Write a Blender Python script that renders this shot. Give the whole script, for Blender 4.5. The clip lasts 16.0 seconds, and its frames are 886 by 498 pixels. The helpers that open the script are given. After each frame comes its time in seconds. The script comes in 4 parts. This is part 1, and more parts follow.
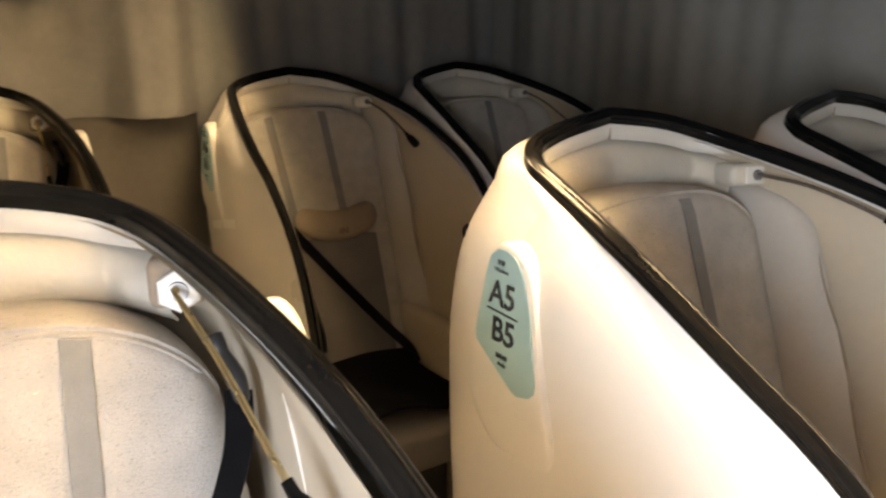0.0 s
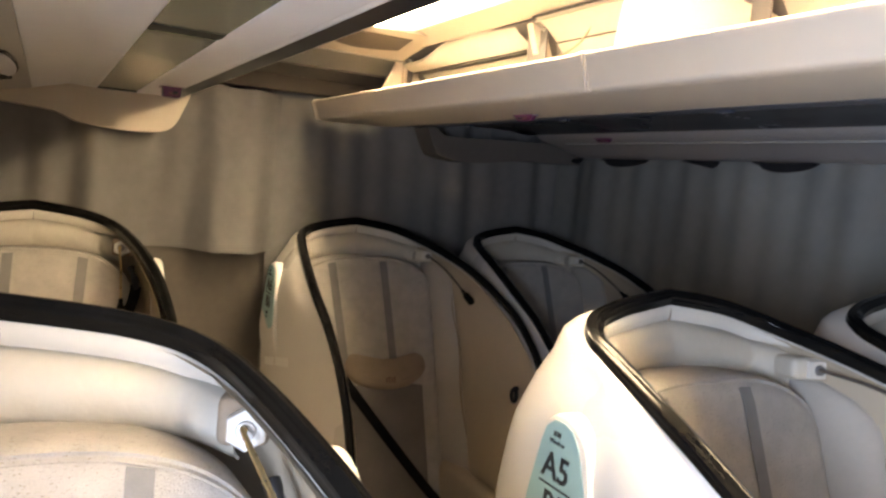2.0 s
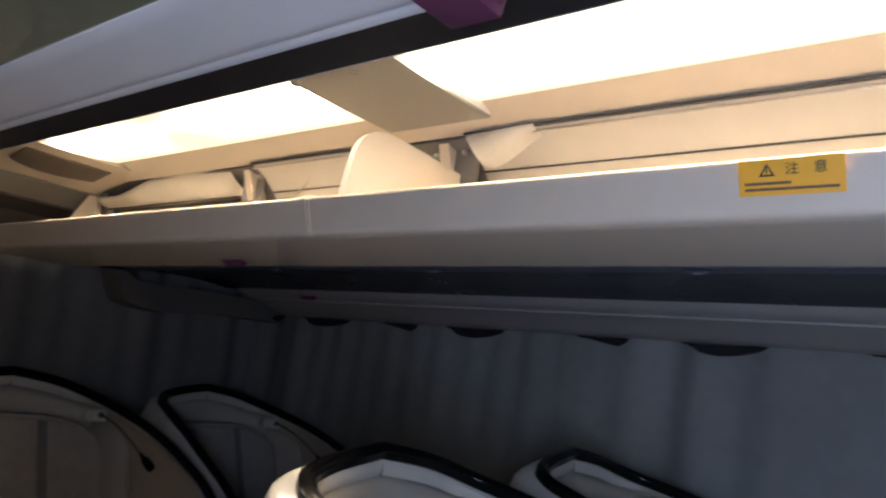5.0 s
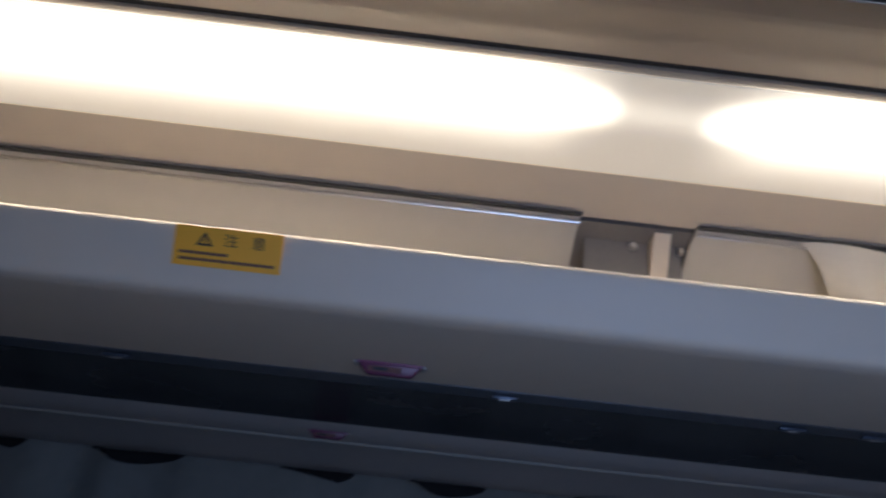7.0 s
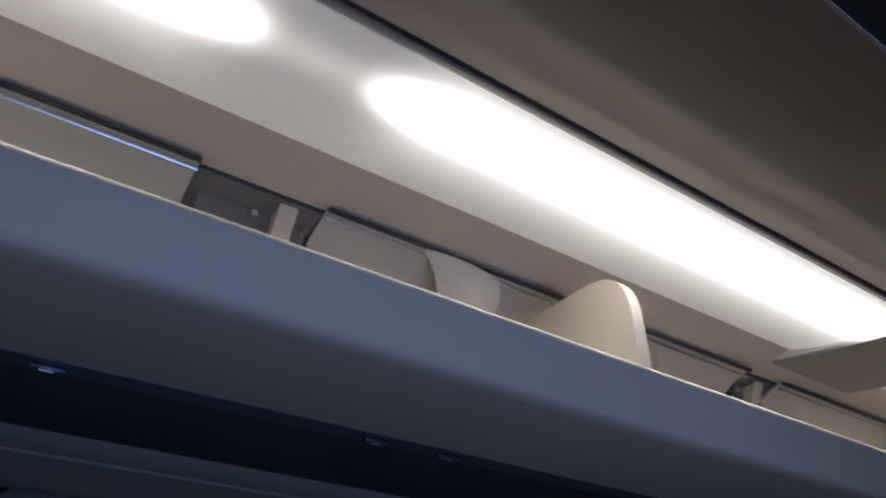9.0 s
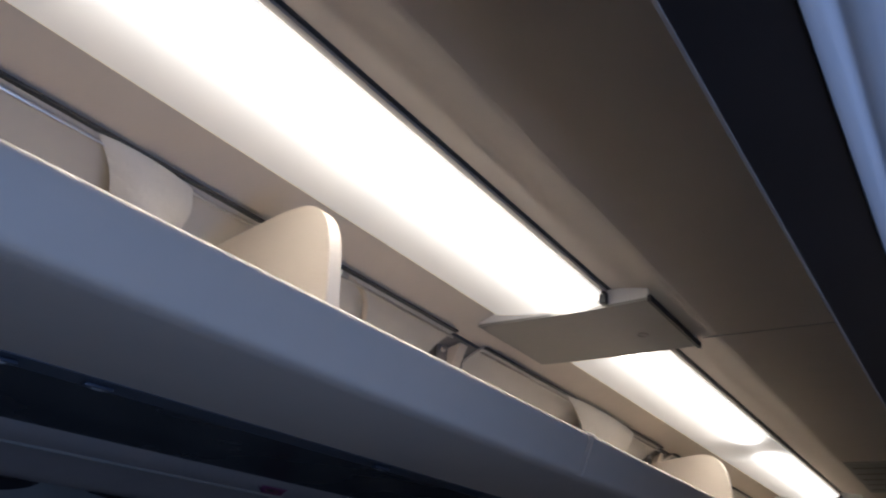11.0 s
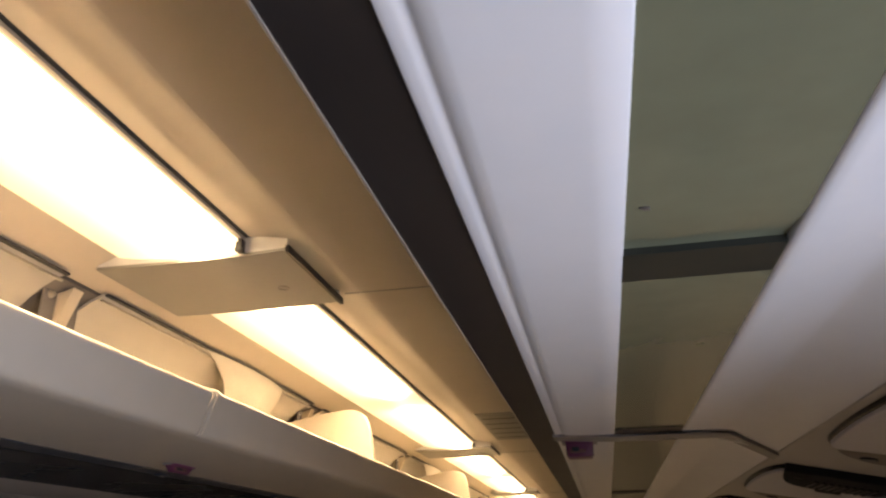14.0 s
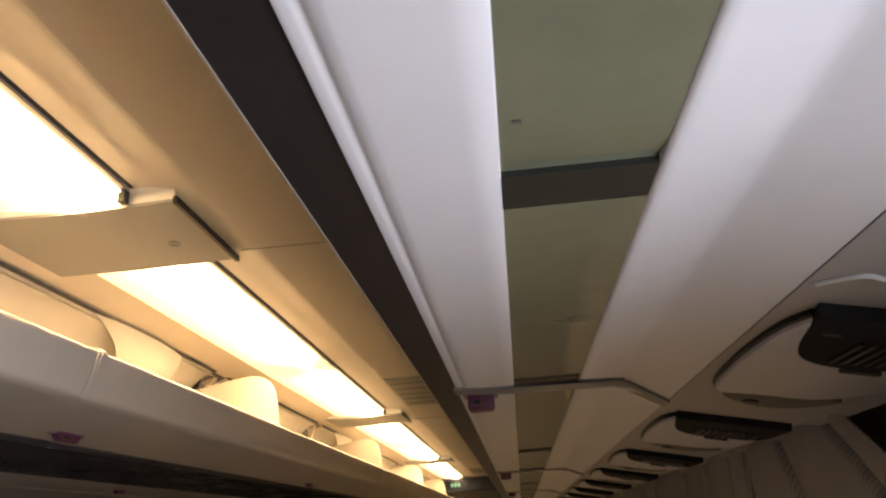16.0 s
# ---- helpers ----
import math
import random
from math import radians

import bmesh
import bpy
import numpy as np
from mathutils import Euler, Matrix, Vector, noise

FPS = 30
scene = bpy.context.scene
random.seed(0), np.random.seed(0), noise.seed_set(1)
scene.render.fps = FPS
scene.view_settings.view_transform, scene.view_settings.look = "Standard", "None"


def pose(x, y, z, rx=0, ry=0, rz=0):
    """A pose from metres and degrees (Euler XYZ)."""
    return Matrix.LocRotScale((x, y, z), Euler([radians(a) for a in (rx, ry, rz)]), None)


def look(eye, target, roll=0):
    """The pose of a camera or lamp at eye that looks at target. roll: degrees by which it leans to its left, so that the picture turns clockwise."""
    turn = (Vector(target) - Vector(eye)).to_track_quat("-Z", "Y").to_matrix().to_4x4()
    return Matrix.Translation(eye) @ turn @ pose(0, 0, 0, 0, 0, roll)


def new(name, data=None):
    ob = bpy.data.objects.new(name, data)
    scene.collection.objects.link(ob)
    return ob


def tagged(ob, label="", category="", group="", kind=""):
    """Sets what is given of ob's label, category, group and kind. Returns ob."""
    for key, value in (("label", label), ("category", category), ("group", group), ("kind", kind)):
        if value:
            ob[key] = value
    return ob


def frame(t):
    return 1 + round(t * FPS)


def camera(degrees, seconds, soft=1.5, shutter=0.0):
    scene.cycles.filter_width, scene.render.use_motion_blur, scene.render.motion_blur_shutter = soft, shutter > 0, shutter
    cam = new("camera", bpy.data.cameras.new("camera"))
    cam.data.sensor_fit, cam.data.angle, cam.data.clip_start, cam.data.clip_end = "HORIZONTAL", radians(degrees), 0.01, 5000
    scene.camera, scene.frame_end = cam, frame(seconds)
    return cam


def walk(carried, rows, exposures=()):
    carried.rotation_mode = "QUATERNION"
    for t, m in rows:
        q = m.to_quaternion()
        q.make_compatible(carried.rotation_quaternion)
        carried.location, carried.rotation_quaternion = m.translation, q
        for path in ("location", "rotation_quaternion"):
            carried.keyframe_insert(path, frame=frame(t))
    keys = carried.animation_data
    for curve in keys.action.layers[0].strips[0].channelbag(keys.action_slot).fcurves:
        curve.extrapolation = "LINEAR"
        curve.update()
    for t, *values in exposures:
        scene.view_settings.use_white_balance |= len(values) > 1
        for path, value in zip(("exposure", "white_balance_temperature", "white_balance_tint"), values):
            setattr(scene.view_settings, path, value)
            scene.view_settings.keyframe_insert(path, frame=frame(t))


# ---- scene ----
PATH = [
    (0.0, pose(0.1352, -0.0058, 1.7000, 73.068, 0.204, 147.470)),
    (0.5, pose(0.1544, 0.0006, 1.7015, 73.216, -1.515, 151.992)),
    (1.0, pose(0.1590, 0.0052, 1.7087, 76.308, -2.474, 153.475)),
    (1.5, pose(0.1650, 0.0035, 1.7141, 80.834, -3.286, 153.220)),
    (2.0, pose(0.1727, 0.0017, 1.7155, 84.761, -4.799, 151.871)),
    (2.5, pose(0.1794, -0.0007, 1.7085, 88.190, -6.365, 147.943)),
    (3.0, pose(0.1715, -0.0017, 1.7151, 91.652, -5.365, 146.235)),
    (5.5, pose(0.1685, -0.0878, 1.6681, 103.265, -7.575, 120.051)),
    (6.0, pose(0.1443, -0.1062, 1.6655, 106.180, -7.966, 109.900)),
    (6.5, pose(0.1024, -0.0933, 1.6660, 110.019, -7.302, 97.780)),
    (7.0, pose(0.0463, -0.0661, 1.6674, 113.740, -5.503, 86.361)),
    (7.5, pose(-0.0094, -0.0504, 1.6741, 117.529, -3.862, 75.591)),
    (8.0, pose(-0.0364, -0.0339, 1.6812, 119.024, -3.089, 68.154)),
    (8.5, pose(-0.0661, -0.0177, 1.6886, 118.477, -3.110, 61.569)),
    (9.0, pose(-0.0900, -0.0112, 1.6801, 117.419, -4.280, 55.220)),
    (11.5, pose(-0.1188, 0.1399, 1.7029, 115.113, -3.436, 30.196)),
    (12.0, pose(-0.1189, 0.1566, 1.7040, 114.518, -2.106, 25.650)),
    (12.5, pose(-0.1166, 0.1686, 1.7076, 113.840, -0.996, 21.570)),
    (13.0, pose(-0.1093, 0.1833, 1.7148, 113.450, -0.664, 17.533)),
    (13.5, pose(-0.0983, 0.1977, 1.7183, 113.186, -0.034, 14.237)),
    (14.0, pose(-0.0779, 0.2080, 1.7175, 113.055, 0.976, 11.654)),
    (14.5, pose(-0.0630, 0.2172, 1.7096, 113.400, 2.383, 9.822)),
    (15.0, pose(-0.0598, 0.2202, 1.6967, 113.241, 3.322, 8.723)),
    (15.5, pose(-0.0643, 0.2277, 1.6908, 111.618, 3.419, 7.183)),
    (16.0, pose(-0.0578, 0.2348, 1.6894, 110.986, 3.733, 5.784)),
]
EXPOSURES = [
    (0.0, 2.5, 9500, 13), (2.0, 2.62, 7500, 13), (3.0, 2.36, 7000, 13), (5.5, 0.7, 6200, 14), (7.0, -0.34, 5500, 13), (8.0, -0.80, 4950, 13), (9.0, -1.03, 4950, 14),
    (11.5, -0.36, 5100, 15), (12.5, 0.06, 6300, 16), (13.5, 0.62, 7700, 17), (14.5, 1.07, 8700, 17), (16.0, 1.15, 9000, 17),
]
cam = camera(61.93, 16.0, soft=2.2, shutter=0.4)
walk(cam, PATH, EXPOSURES)

# ---- light ----
world = bpy.data.worlds.new("sky")
scene.world = world
world.use_nodes = True
sky = world.node_tree.nodes.new("ShaderNodeTexSky")
sky.sky_type, sky.sun_disc = "NISHITA", False
sky.sun_elevation, sky.sun_rotation = radians(35), radians(200)
world.node_tree.links.new(sky.outputs[0], world.node_tree.nodes["Background"].inputs[0])
world.node_tree.nodes["Background"].inputs[1].default_value = 0.12

# daylight that falls in through the open side window beside the camera
W0, W1, WZ0, WZ1 = 0.06, 0.56, 0.98, 1.82
pane_light = bpy.data.lights.new("window_daylight", "AREA")
pane_light.shape, pane_light.size, pane_light.size_y = "RECTANGLE", W1 - W0, WZ1 - WZ0
pane_light.energy, pane_light.color = 8.3, (0.505, 0.668, 1.0)
pane_light.spread = radians(158)
ob = new("window_daylight", pane_light)
ob.matrix_world = look((0.66, (W0 + W1) / 2, (WZ0 + WZ1) / 2), (-1.0, (W0 + W1) / 2, (WZ0 + WZ1) / 2))

LAMP = 25.0          # glow of the tubes behind the diffusers


# ---- materials ----
def mat(name, color, rough=0.5, metal=0.0, vary=0.12, scale=6.0, bump=0.0, bump_scale=60.0, coat=0.0, spec=0.5, dark=None, object_space=True):
    m = bpy.data.materials.new(name)
    m.use_nodes = True
    nt = m.node_tree
    b = nt.nodes["Principled BSDF"]
    b.inputs["Roughness"].default_value = rough
    b.inputs["Metallic"].default_value = metal
    b.inputs["Coat Weight"].default_value = coat
    b.inputs["Coat Roughness"].default_value = 0.08
    b.inputs["Specular IOR Level"].default_value = spec
    tc = nt.nodes.new("ShaderNodeTexCoord")
    n1 = nt.nodes.new("ShaderNodeTexNoise")
    n1.inputs["Scale"].default_value = scale
    n1.inputs["Detail"].default_value = 6
    n2 = nt.nodes.new("ShaderNodeTexNoise")
    n2.inputs["Scale"].default_value = scale * 14
    n2.inputs["Detail"].default_value = 3
    nt.links.new(tc.outputs["Object"], n1.inputs["Vector"])
    nt.links.new(tc.outputs["Object"], n2.inputs["Vector"])
    add = nt.nodes.new("ShaderNodeMath")
    add.operation = "MULTIPLY_ADD"
    nt.links.new(n2.outputs["Fac"], add.inputs[0])
    add.inputs[1].default_value = 0.35
    nt.links.new(n1.outputs["Fac"], add.inputs[2])
    ramp = nt.nodes.new("ShaderNodeValToRGB")
    ramp.color_ramp.elements[0].position, ramp.color_ramp.elements[1].position = 0.42, 0.92
    lo = dark if dark else tuple(c * (1 - vary) for c in color)
    hi = tuple(min(1, c * (1 + vary * 0.5)) for c in color)
    ramp.color_ramp.elements[0].color = (*lo, 1)
    ramp.color_ramp.elements[1].color = (*hi, 1)
    nt.links.new(add.outputs[0], ramp.inputs[0])
    nt.links.new(ramp.outputs[0], b.inputs["Base Color"])
    r = nt.nodes.new("ShaderNodeMapRange")
    r.inputs[3].default_value, r.inputs[4].default_value = max(0.02, rough * 0.9), min(1, rough * 1.1)
    nt.links.new(n1.outputs["Fac"], r.inputs[0])
    nt.links.new(r.outputs[0], b.inputs["Roughness"])
    if bump:
        bp = nt.nodes.new("ShaderNodeBump")
        bp.inputs["Strength"].default_value = bump
        bp.inputs["Distance"].default_value = 0.002
        n3 = nt.nodes.new("ShaderNodeTexNoise")
        n3.inputs["Scale"].default_value = bump_scale
        nt.links.new(tc.outputs["Object"], n3.inputs["Vector"])
        nt.links.new(n3.outputs["Fac"], bp.inputs["Height"])
        nt.links.new(bp.outputs[0], b.inputs["Normal"])
    return m


def fleck_fabric(name, color, fleck):
    """Woven cream cloth with scattered dark flecks, as on the seat backs."""
    m = mat(name, color, 0.95, vary=0.16, scale=26, bump=0.6, bump_scale=480, spec=0.15)
    nt = m.node_tree
    b = nt.nodes["Principled BSDF"]
    base = b.inputs["Base Color"].links[0].from_socket
    tc = nt.nodes.new("ShaderNodeTexCoord")
    mp = nt.nodes.new("ShaderNodeMapping")
    mp.inputs["Scale"].default_value = (0.7, 1.0, 1.3)
    nt.links.new(tc.outputs["Object"], mp.inputs["Vector"])
    n = nt.nodes.new("ShaderNodeTexNoise")
    n.inputs["Scale"].default_value, n.inputs["Detail"].default_value, n.inputs["Roughness"].default_value = 400, 3, 0.66
    nt.links.new(mp.outputs[0], n.inputs["Vector"])
    ramp = nt.nodes.new("ShaderNodeValToRGB")
    ramp.color_ramp.elements[0].position, ramp.color_ramp.elements[1].position = 0.60, 0.72
    nt.links.new(n.outputs["Fac"], ramp.inputs[0])
    mix = nt.nodes.new("ShaderNodeMix")
    mix.data_type = "RGBA"
    nt.links.new(ramp.outputs[0], mix.inputs[0])
    nt.links.new(base, mix.inputs[6])
    mix.inputs[7].default_value = (*fleck, 1)
    nt.links.new(mix.outputs[2], b.inputs["Base Color"])
    return m


def ribbed_cloth(name, color, pitch, axis, stripe=0.12):
    """Curtain cloth with a fine woven rib."""
    m = mat(name, color, 0.9, vary=0.22, scale=2.2, spec=0.2)
    nt = m.node_tree
    b = nt.nodes["Principled BSDF"]
    tc = nt.nodes.new("ShaderNodeTexCoord")
    w = nt.nodes.new("ShaderNodeTexWave")
    w.bands_direction = axis
    w.inputs["Scale"].default_value = 0.314 / pitch
    w.inputs["Distortion"].default_value, w.inputs["Detail"].default_value = 0.6, 2
    nt.links.new(tc.outputs["Object"], w.inputs["Vector"])
    bp = nt.nodes.new("ShaderNodeBump")
    bp.inputs["Strength"].default_value, bp.inputs["Distance"].default_value = 0.35, 0.001
    dim = nt.nodes.new("ShaderNodeMapRange")
    dim.inputs[3].default_value, dim.inputs[4].default_value = 1.0 - stripe, 1.0
    nt.links.new(w.outputs["Fac"], dim.inputs[0])
    mul = nt.nodes.new("ShaderNodeMix")
    mul.data_type, mul.blend_type = "RGBA", "MULTIPLY"
    mul.inputs[0].default_value = 1.0
    nt.links.new(b.inputs["Base Color"].links[0].from_socket, mul.inputs[6])
    nt.links.new(dim.outputs[0], mul.inputs[7])
    nt.links.new(mul.outputs[2], b.inputs["Base Color"])
    nt.links.new(w.outputs["Fac"], bp.inputs["Height"])
    nt.links.new(bp.outputs[0], b.inputs["Normal"])
    return m


def lamp_diffuser():
    """Milky lens over a row of tubes: it glows most along the tubes and fades in the gaps and at the wall side."""
    m = bpy.data.materials.new("lamp_diffuser")
    m.use_nodes = True
    nt = m.node_tree
    b = nt.nodes["Principled BSDF"]
    b.inputs["Base Color"].default_value = (0.75, 0.74, 0.70, 1)
    b.inputs["Roughness"].default_value = 0.35

    def op(kind, a, c, d=0.0):
        n = nt.nodes.new("ShaderNodeMath")
        n.operation = kind
        for i, q in enumerate((a, c, d)):
            if isinstance(q, (int, float)):
                n.inputs[i].default_value = q
            else:
                nt.links.new(q, n.inputs[i])
        return n.outputs[0]
    tc = nt.nodes.new("ShaderNodeTexCoord")
    sep = nt.nodes.new("ShaderNodeSeparateXYZ")
    nt.links.new(tc.outputs["Object"], sep.inputs[0])
    # across: the tube lies nearer to the room side
    dx = op("MULTIPLY", op("SUBTRACT", sep.outputs[0], 0.046), 45.0)
    across = op("POWER", 2.718, op("MULTIPLY", op("MULTIPLY", dx, dx), -1.0))
    # along: tubes 0.80 long, two to a lens, dark sockets between them
    ay = op("ABSOLUTE", sep.outputs[1], 0.0)
    gap = nt.nodes.new("ShaderNodeMapRange")
    gap.interpolation_type = "SMOOTHSTEP"
    gap.inputs[1].default_value, gap.inputs[2].default_value = 0.02, 0.15
    nt.links.new(ay, gap.inputs[0])
    g = op("MULTIPLY_ADD", op("POWER", gap.outputs[0], 1.6), 0.982, 0.018)
    halo = op("POWER", 2.718, op("MULTIPLY", op("MULTIPLY", dx, dx), -0.11))
    core = op("MULTIPLY_ADD", halo, 0.075, across)
    s = op("MULTIPLY_ADD", op("MULTIPLY", core, g), LAMP, LAMP * 0.016)
    nt.links.new(s, b.inputs["Emission Strength"])
    b.inputs["Emission Color"].default_value = (1.0, 0.82, 0.56, 1)
    return m


M = {
    "shell": mat("shell_gloss_white", (0.76, 0.725, 0.685), 0.28, vary=0.025, scale=1.2, coat=0.4),
    "lining": mat("lining_cream", (0.52, 0.445, 0.345), 0.6, vary=0.08, scale=5, bump=0.15, bump_scale=200),
    "rubber": mat("rim_rubber", (0.006, 0.006, 0.006), 0.15, vary=0.3, scale=20, spec=0.15),
    "leather": mat("leatherette_cream", (0.57, 0.53, 0.46), 0.55, vary=0.1, scale=7, bump=0.25, bump_scale=160),
    "fabric": fleck_fabric("seat_cloth", (0.48, 0.45, 0.415), (0.20, 0.165, 0.135)),
    "seat_grey": mat("seat_cloth_grey", (0.20, 0.18, 0.168), 0.95, vary=0.15, scale=12, bump=0.4, bump_scale=350, spec=0.15),
    "strap": mat("strap_grey", (0.25, 0.245, 0.24), 0.8, vary=0.12, scale=30, bump=0.4, bump_scale=500, spec=0.2),
    "belt": mat("belt_black", (0.006, 0.006, 0.007), 0.7, vary=0.3, scale=40, bump=0.3, bump_scale=500, spec=0.06),
    "liner": mat("edge_strip_cream", (0.62, 0.59, 0.54), 0.5, vary=0.06, scale=9, bump=0.1, bump_scale=150),
    "wing": mat("side_bolster_cream", (0.47, 0.435, 0.39), 0.7, vary=0.1, scale=7, bump=0.2, bump_scale=200),
    "pillow": mat("pillow_tan", (0.35, 0.28, 0.215), 0.85, vary=0.12, scale=14, bump=0.3, bump_scale=420, spec=0.2),
    "clip": mat("curtain_tab_black", (0.022, 0.021, 0.022), 0.8, vary=0.2, scale=30, spec=0.1),
    "seam": mat("bolster_gap_brown", (0.06, 0.05, 0.042), 0.9, vary=0.2, scale=20),
    "black": mat("black_plastic", (0.015, 0.015, 0.017), 0.4, vary=0.25, scale=20),
    "stem_brown": mat("stem_brown_metal", (0.15, 0.125, 0.11), 0.4, metal=0.6, vary=0.2, scale=60),
    "chrome": mat("brushed_brass", (0.60, 0.47, 0.26), 0.28, metal=1.0, vary=0.15, scale=60),
    "white": mat("white_plastic", (0.80, 0.79, 0.76), 0.35, vary=0.04, scale=8),
    "teal": mat("label_teal", (0.33, 0.52, 0.53), 0.45, vary=0.05, scale=10),
    "ink": mat("ink_black", (0.02, 0.025, 0.03), 0.5, vary=0.1),
    "print": mat("print_tan", (0.30, 0.24, 0.18), 0.6, vary=0.1),
    # the green panel darkened, for the shade in its recessed bands
    "green_dark": mat("green_panel_shade", (0.022, 0.024, 0.018), 0.5, vary=0.15, scale=4),
    "ink_faint": mat("ink_brown", (0.16, 0.08, 0.05), 0.6, vary=0.1),
    "beige": mat("panel_beige", (0.57, 0.505, 0.42), 0.55, vary=0.07, scale=1.6, bump=0.08, bump_scale=300),
    "rack": mat("rack_off_white", (0.60, 0.52, 0.42), 0.5, vary=0.06, scale=1.8, bump=0.12, bump_scale=240),
    "backwall": mat("rack_wall_grey", (0.55, 0.52, 0.47), 0.35, vary=0.07, scale=2.0, coat=0.2),
    "duct": mat("duct_white", (0.82, 0.80, 0.80), 0.42, vary=0.05, scale=2.2, bump=0.06, bump_scale=30),
    "green": mat("green_panel", (0.185, 0.196, 0.126), 0.22, vary=0.18, scale=2.5, coat=0.4),
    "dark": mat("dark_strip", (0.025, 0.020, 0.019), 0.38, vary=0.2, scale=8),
    "navy": mat("dark_gloss_panel", (0.004, 0.006, 0.013), 0.27, vary=0.08, scale=3, spec=0.16),
    "alu": mat("aluminium", (0.62, 0.60, 0.57), 0.35, metal=1.0, vary=0.1, scale=40),
    "groove": mat("groove_grey", (0.05, 0.05, 0.048), 0.6, vary=0.2, scale=20),
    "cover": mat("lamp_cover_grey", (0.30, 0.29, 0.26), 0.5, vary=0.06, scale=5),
    "grille": mat("grille_brown", (0.12, 0.10, 0.085), 0.5, vary=0.2, scale=30),
    "pelmet": mat("pelmet_grey", (0.31, 0.288, 0.272), 0.5, vary=0.1, scale=3),
    "steel": mat("bracket_steel", (0.38, 0.37, 0.36), 0.4, metal=0.8, vary=0.15, scale=30),
    "edge_steel": mat("blue_grey_edge", (0.10, 0.115, 0.15), 0.32, metal=0.5, vary=0.15, scale=8),
    "gap_grey": mat("rack_gap_grey", (0.17, 0.16, 0.155), 0.5, vary=0.15, scale=12),
    "purple": mat("tag_purple", (0.13, 0.028, 0.075), 0.4, vary=0.15, scale=60),
    "purple_pale": mat("tag_pink", (0.23, 0.075, 0.155), 0.45, vary=0.12, scale=60),
    "tag_face": mat("tag_rust", (0.16, 0.07, 0.06), 0.35, vary=0.5, scale=120),
    "yellow": mat("sticker_yellow", (0.88, 0.43, 0.03), 0.5, vary=0.04, scale=8),
    "curtain": ribbed_cloth("curtain_grey", (0.240, 0.233, 0.226), 0.006, "X"),
    "curtain_rear": ribbed_cloth("curtain_rear_dark", (0.235, 0.232, 0.225), 0.006, "X"),
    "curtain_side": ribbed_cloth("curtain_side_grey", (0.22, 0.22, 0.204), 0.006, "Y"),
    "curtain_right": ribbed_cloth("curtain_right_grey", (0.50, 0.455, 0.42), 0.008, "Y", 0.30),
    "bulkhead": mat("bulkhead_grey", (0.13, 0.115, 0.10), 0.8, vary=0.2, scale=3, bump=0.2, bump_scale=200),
    "wall": mat("wall_grey", (0.30, 0.28, 0.26), 0.7, vary=0.1, scale=2),
    "carpet": mat("floor_carpet", (0.46, 0.43, 0.40), 0.95, vary=0.3, scale=12, bump=0.6, bump_scale=300, spec=0.1),
    "red": mat("buckle_red", (0.55, 0.03, 0.02), 0.4),
    "glow_green": mat("display_digit", (0.02, 0.10, 0.06), 0.4),
    "psu": mat("service_unit_grey", (0.60, 0.585, 0.62), 0.42, vary=0.06, scale=6),
    "psu_panel": mat("service_panel_brown", (0.44, 0.41, 0.385), 0.5, vary=0.08, scale=3),
    "lens": lamp_diffuser(),
}
dg = M["glow_green"].node_tree.nodes["Principled BSDF"]
dg.inputs["Emission Color"].default_value, dg.inputs["Emission Strength"].default_value = (0.03, 0.42, 0.32, 1), 0.22


# ---- building helpers ----
def thing(name, at=(0, 0, 0), label="", category="", group="", kind="", rz=0):
    e = new(name)
    e.empty_display_size = 0.05
    e.matrix_world = pose(*at, 0, 0, rz)
    return tagged(e, label, category, group, kind)


def part(name, bm, material, parent=None, label="", smooth=True, at=None):
    me = bpy.data.meshes.new(name)
    bmesh.ops.recalc_face_normals(bm, faces=bm.faces)
    bm.to_mesh(me)
    bm.free()
    me.materials.append(material)
    if smooth:
        me.polygons.foreach_set("use_smooth", [True] * len(me.polygons))
        me.set_sharp_from_angle(angle=radians(38))
    o = new(name, me)
    if parent is not None:
        o.parent = parent
    if at is not None:
        o.matrix_basis = at
    if label:
        tagged(o, label)
    return o


def box(sx, sy, sz, bevel=0.0, c=(0, 0, 0), seg=2):
    bm = bmesh.new()
    bmesh.ops.create_cube(bm, size=1)
    bmesh.ops.scale(bm, vec=(sx, sy, sz), verts=bm.verts)
    if bevel:
        bmesh.ops.bevel(bm, geom=bm.edges[:], offset=bevel, segments=seg, affect="EDGES", profile=0.5)
    bmesh.ops.translate(bm, vec=c, verts=bm.verts)
    return bm


def extrude_profile(pts, y0, y1, closed=True, n=1, cap=True):
    """A profile in x, z drawn out along y."""
    bm = bmesh.new()
    rows = []
    for i in range(n + 1):
        y = y0 + (y1 - y0) * i / n
        rows.append([bm.verts.new((x, y, z)) for x, z in pts])
    k = len(pts)
    for a, b in zip(rows, rows[1:]):
        for i in range(k if closed else k - 1):
            bm.faces.new((a[i], a[(i + 1) % k], b[(i + 1) % k], b[i]))
    if closed and cap:
        bm.faces.new(rows[0][::-1])
        bm.faces.new(rows[-1])
    return bm


def sheet(pts, t):
    """Thickens an open profile in x, z by t to a closed one (to its left side)."""
    out = []
    for i, p in enumerate(pts):
        a, b = pts[max(0, i - 1)], pts[min(len(pts) - 1, i + 1)]
        dx, dz = b[0] - a[0], b[1] - a[1]
        l = math.hypot(dx, dz)
        out.append((p[0] - dz / l * t, p[1] + dx / l * t))
    return list(pts) + out[::-1]


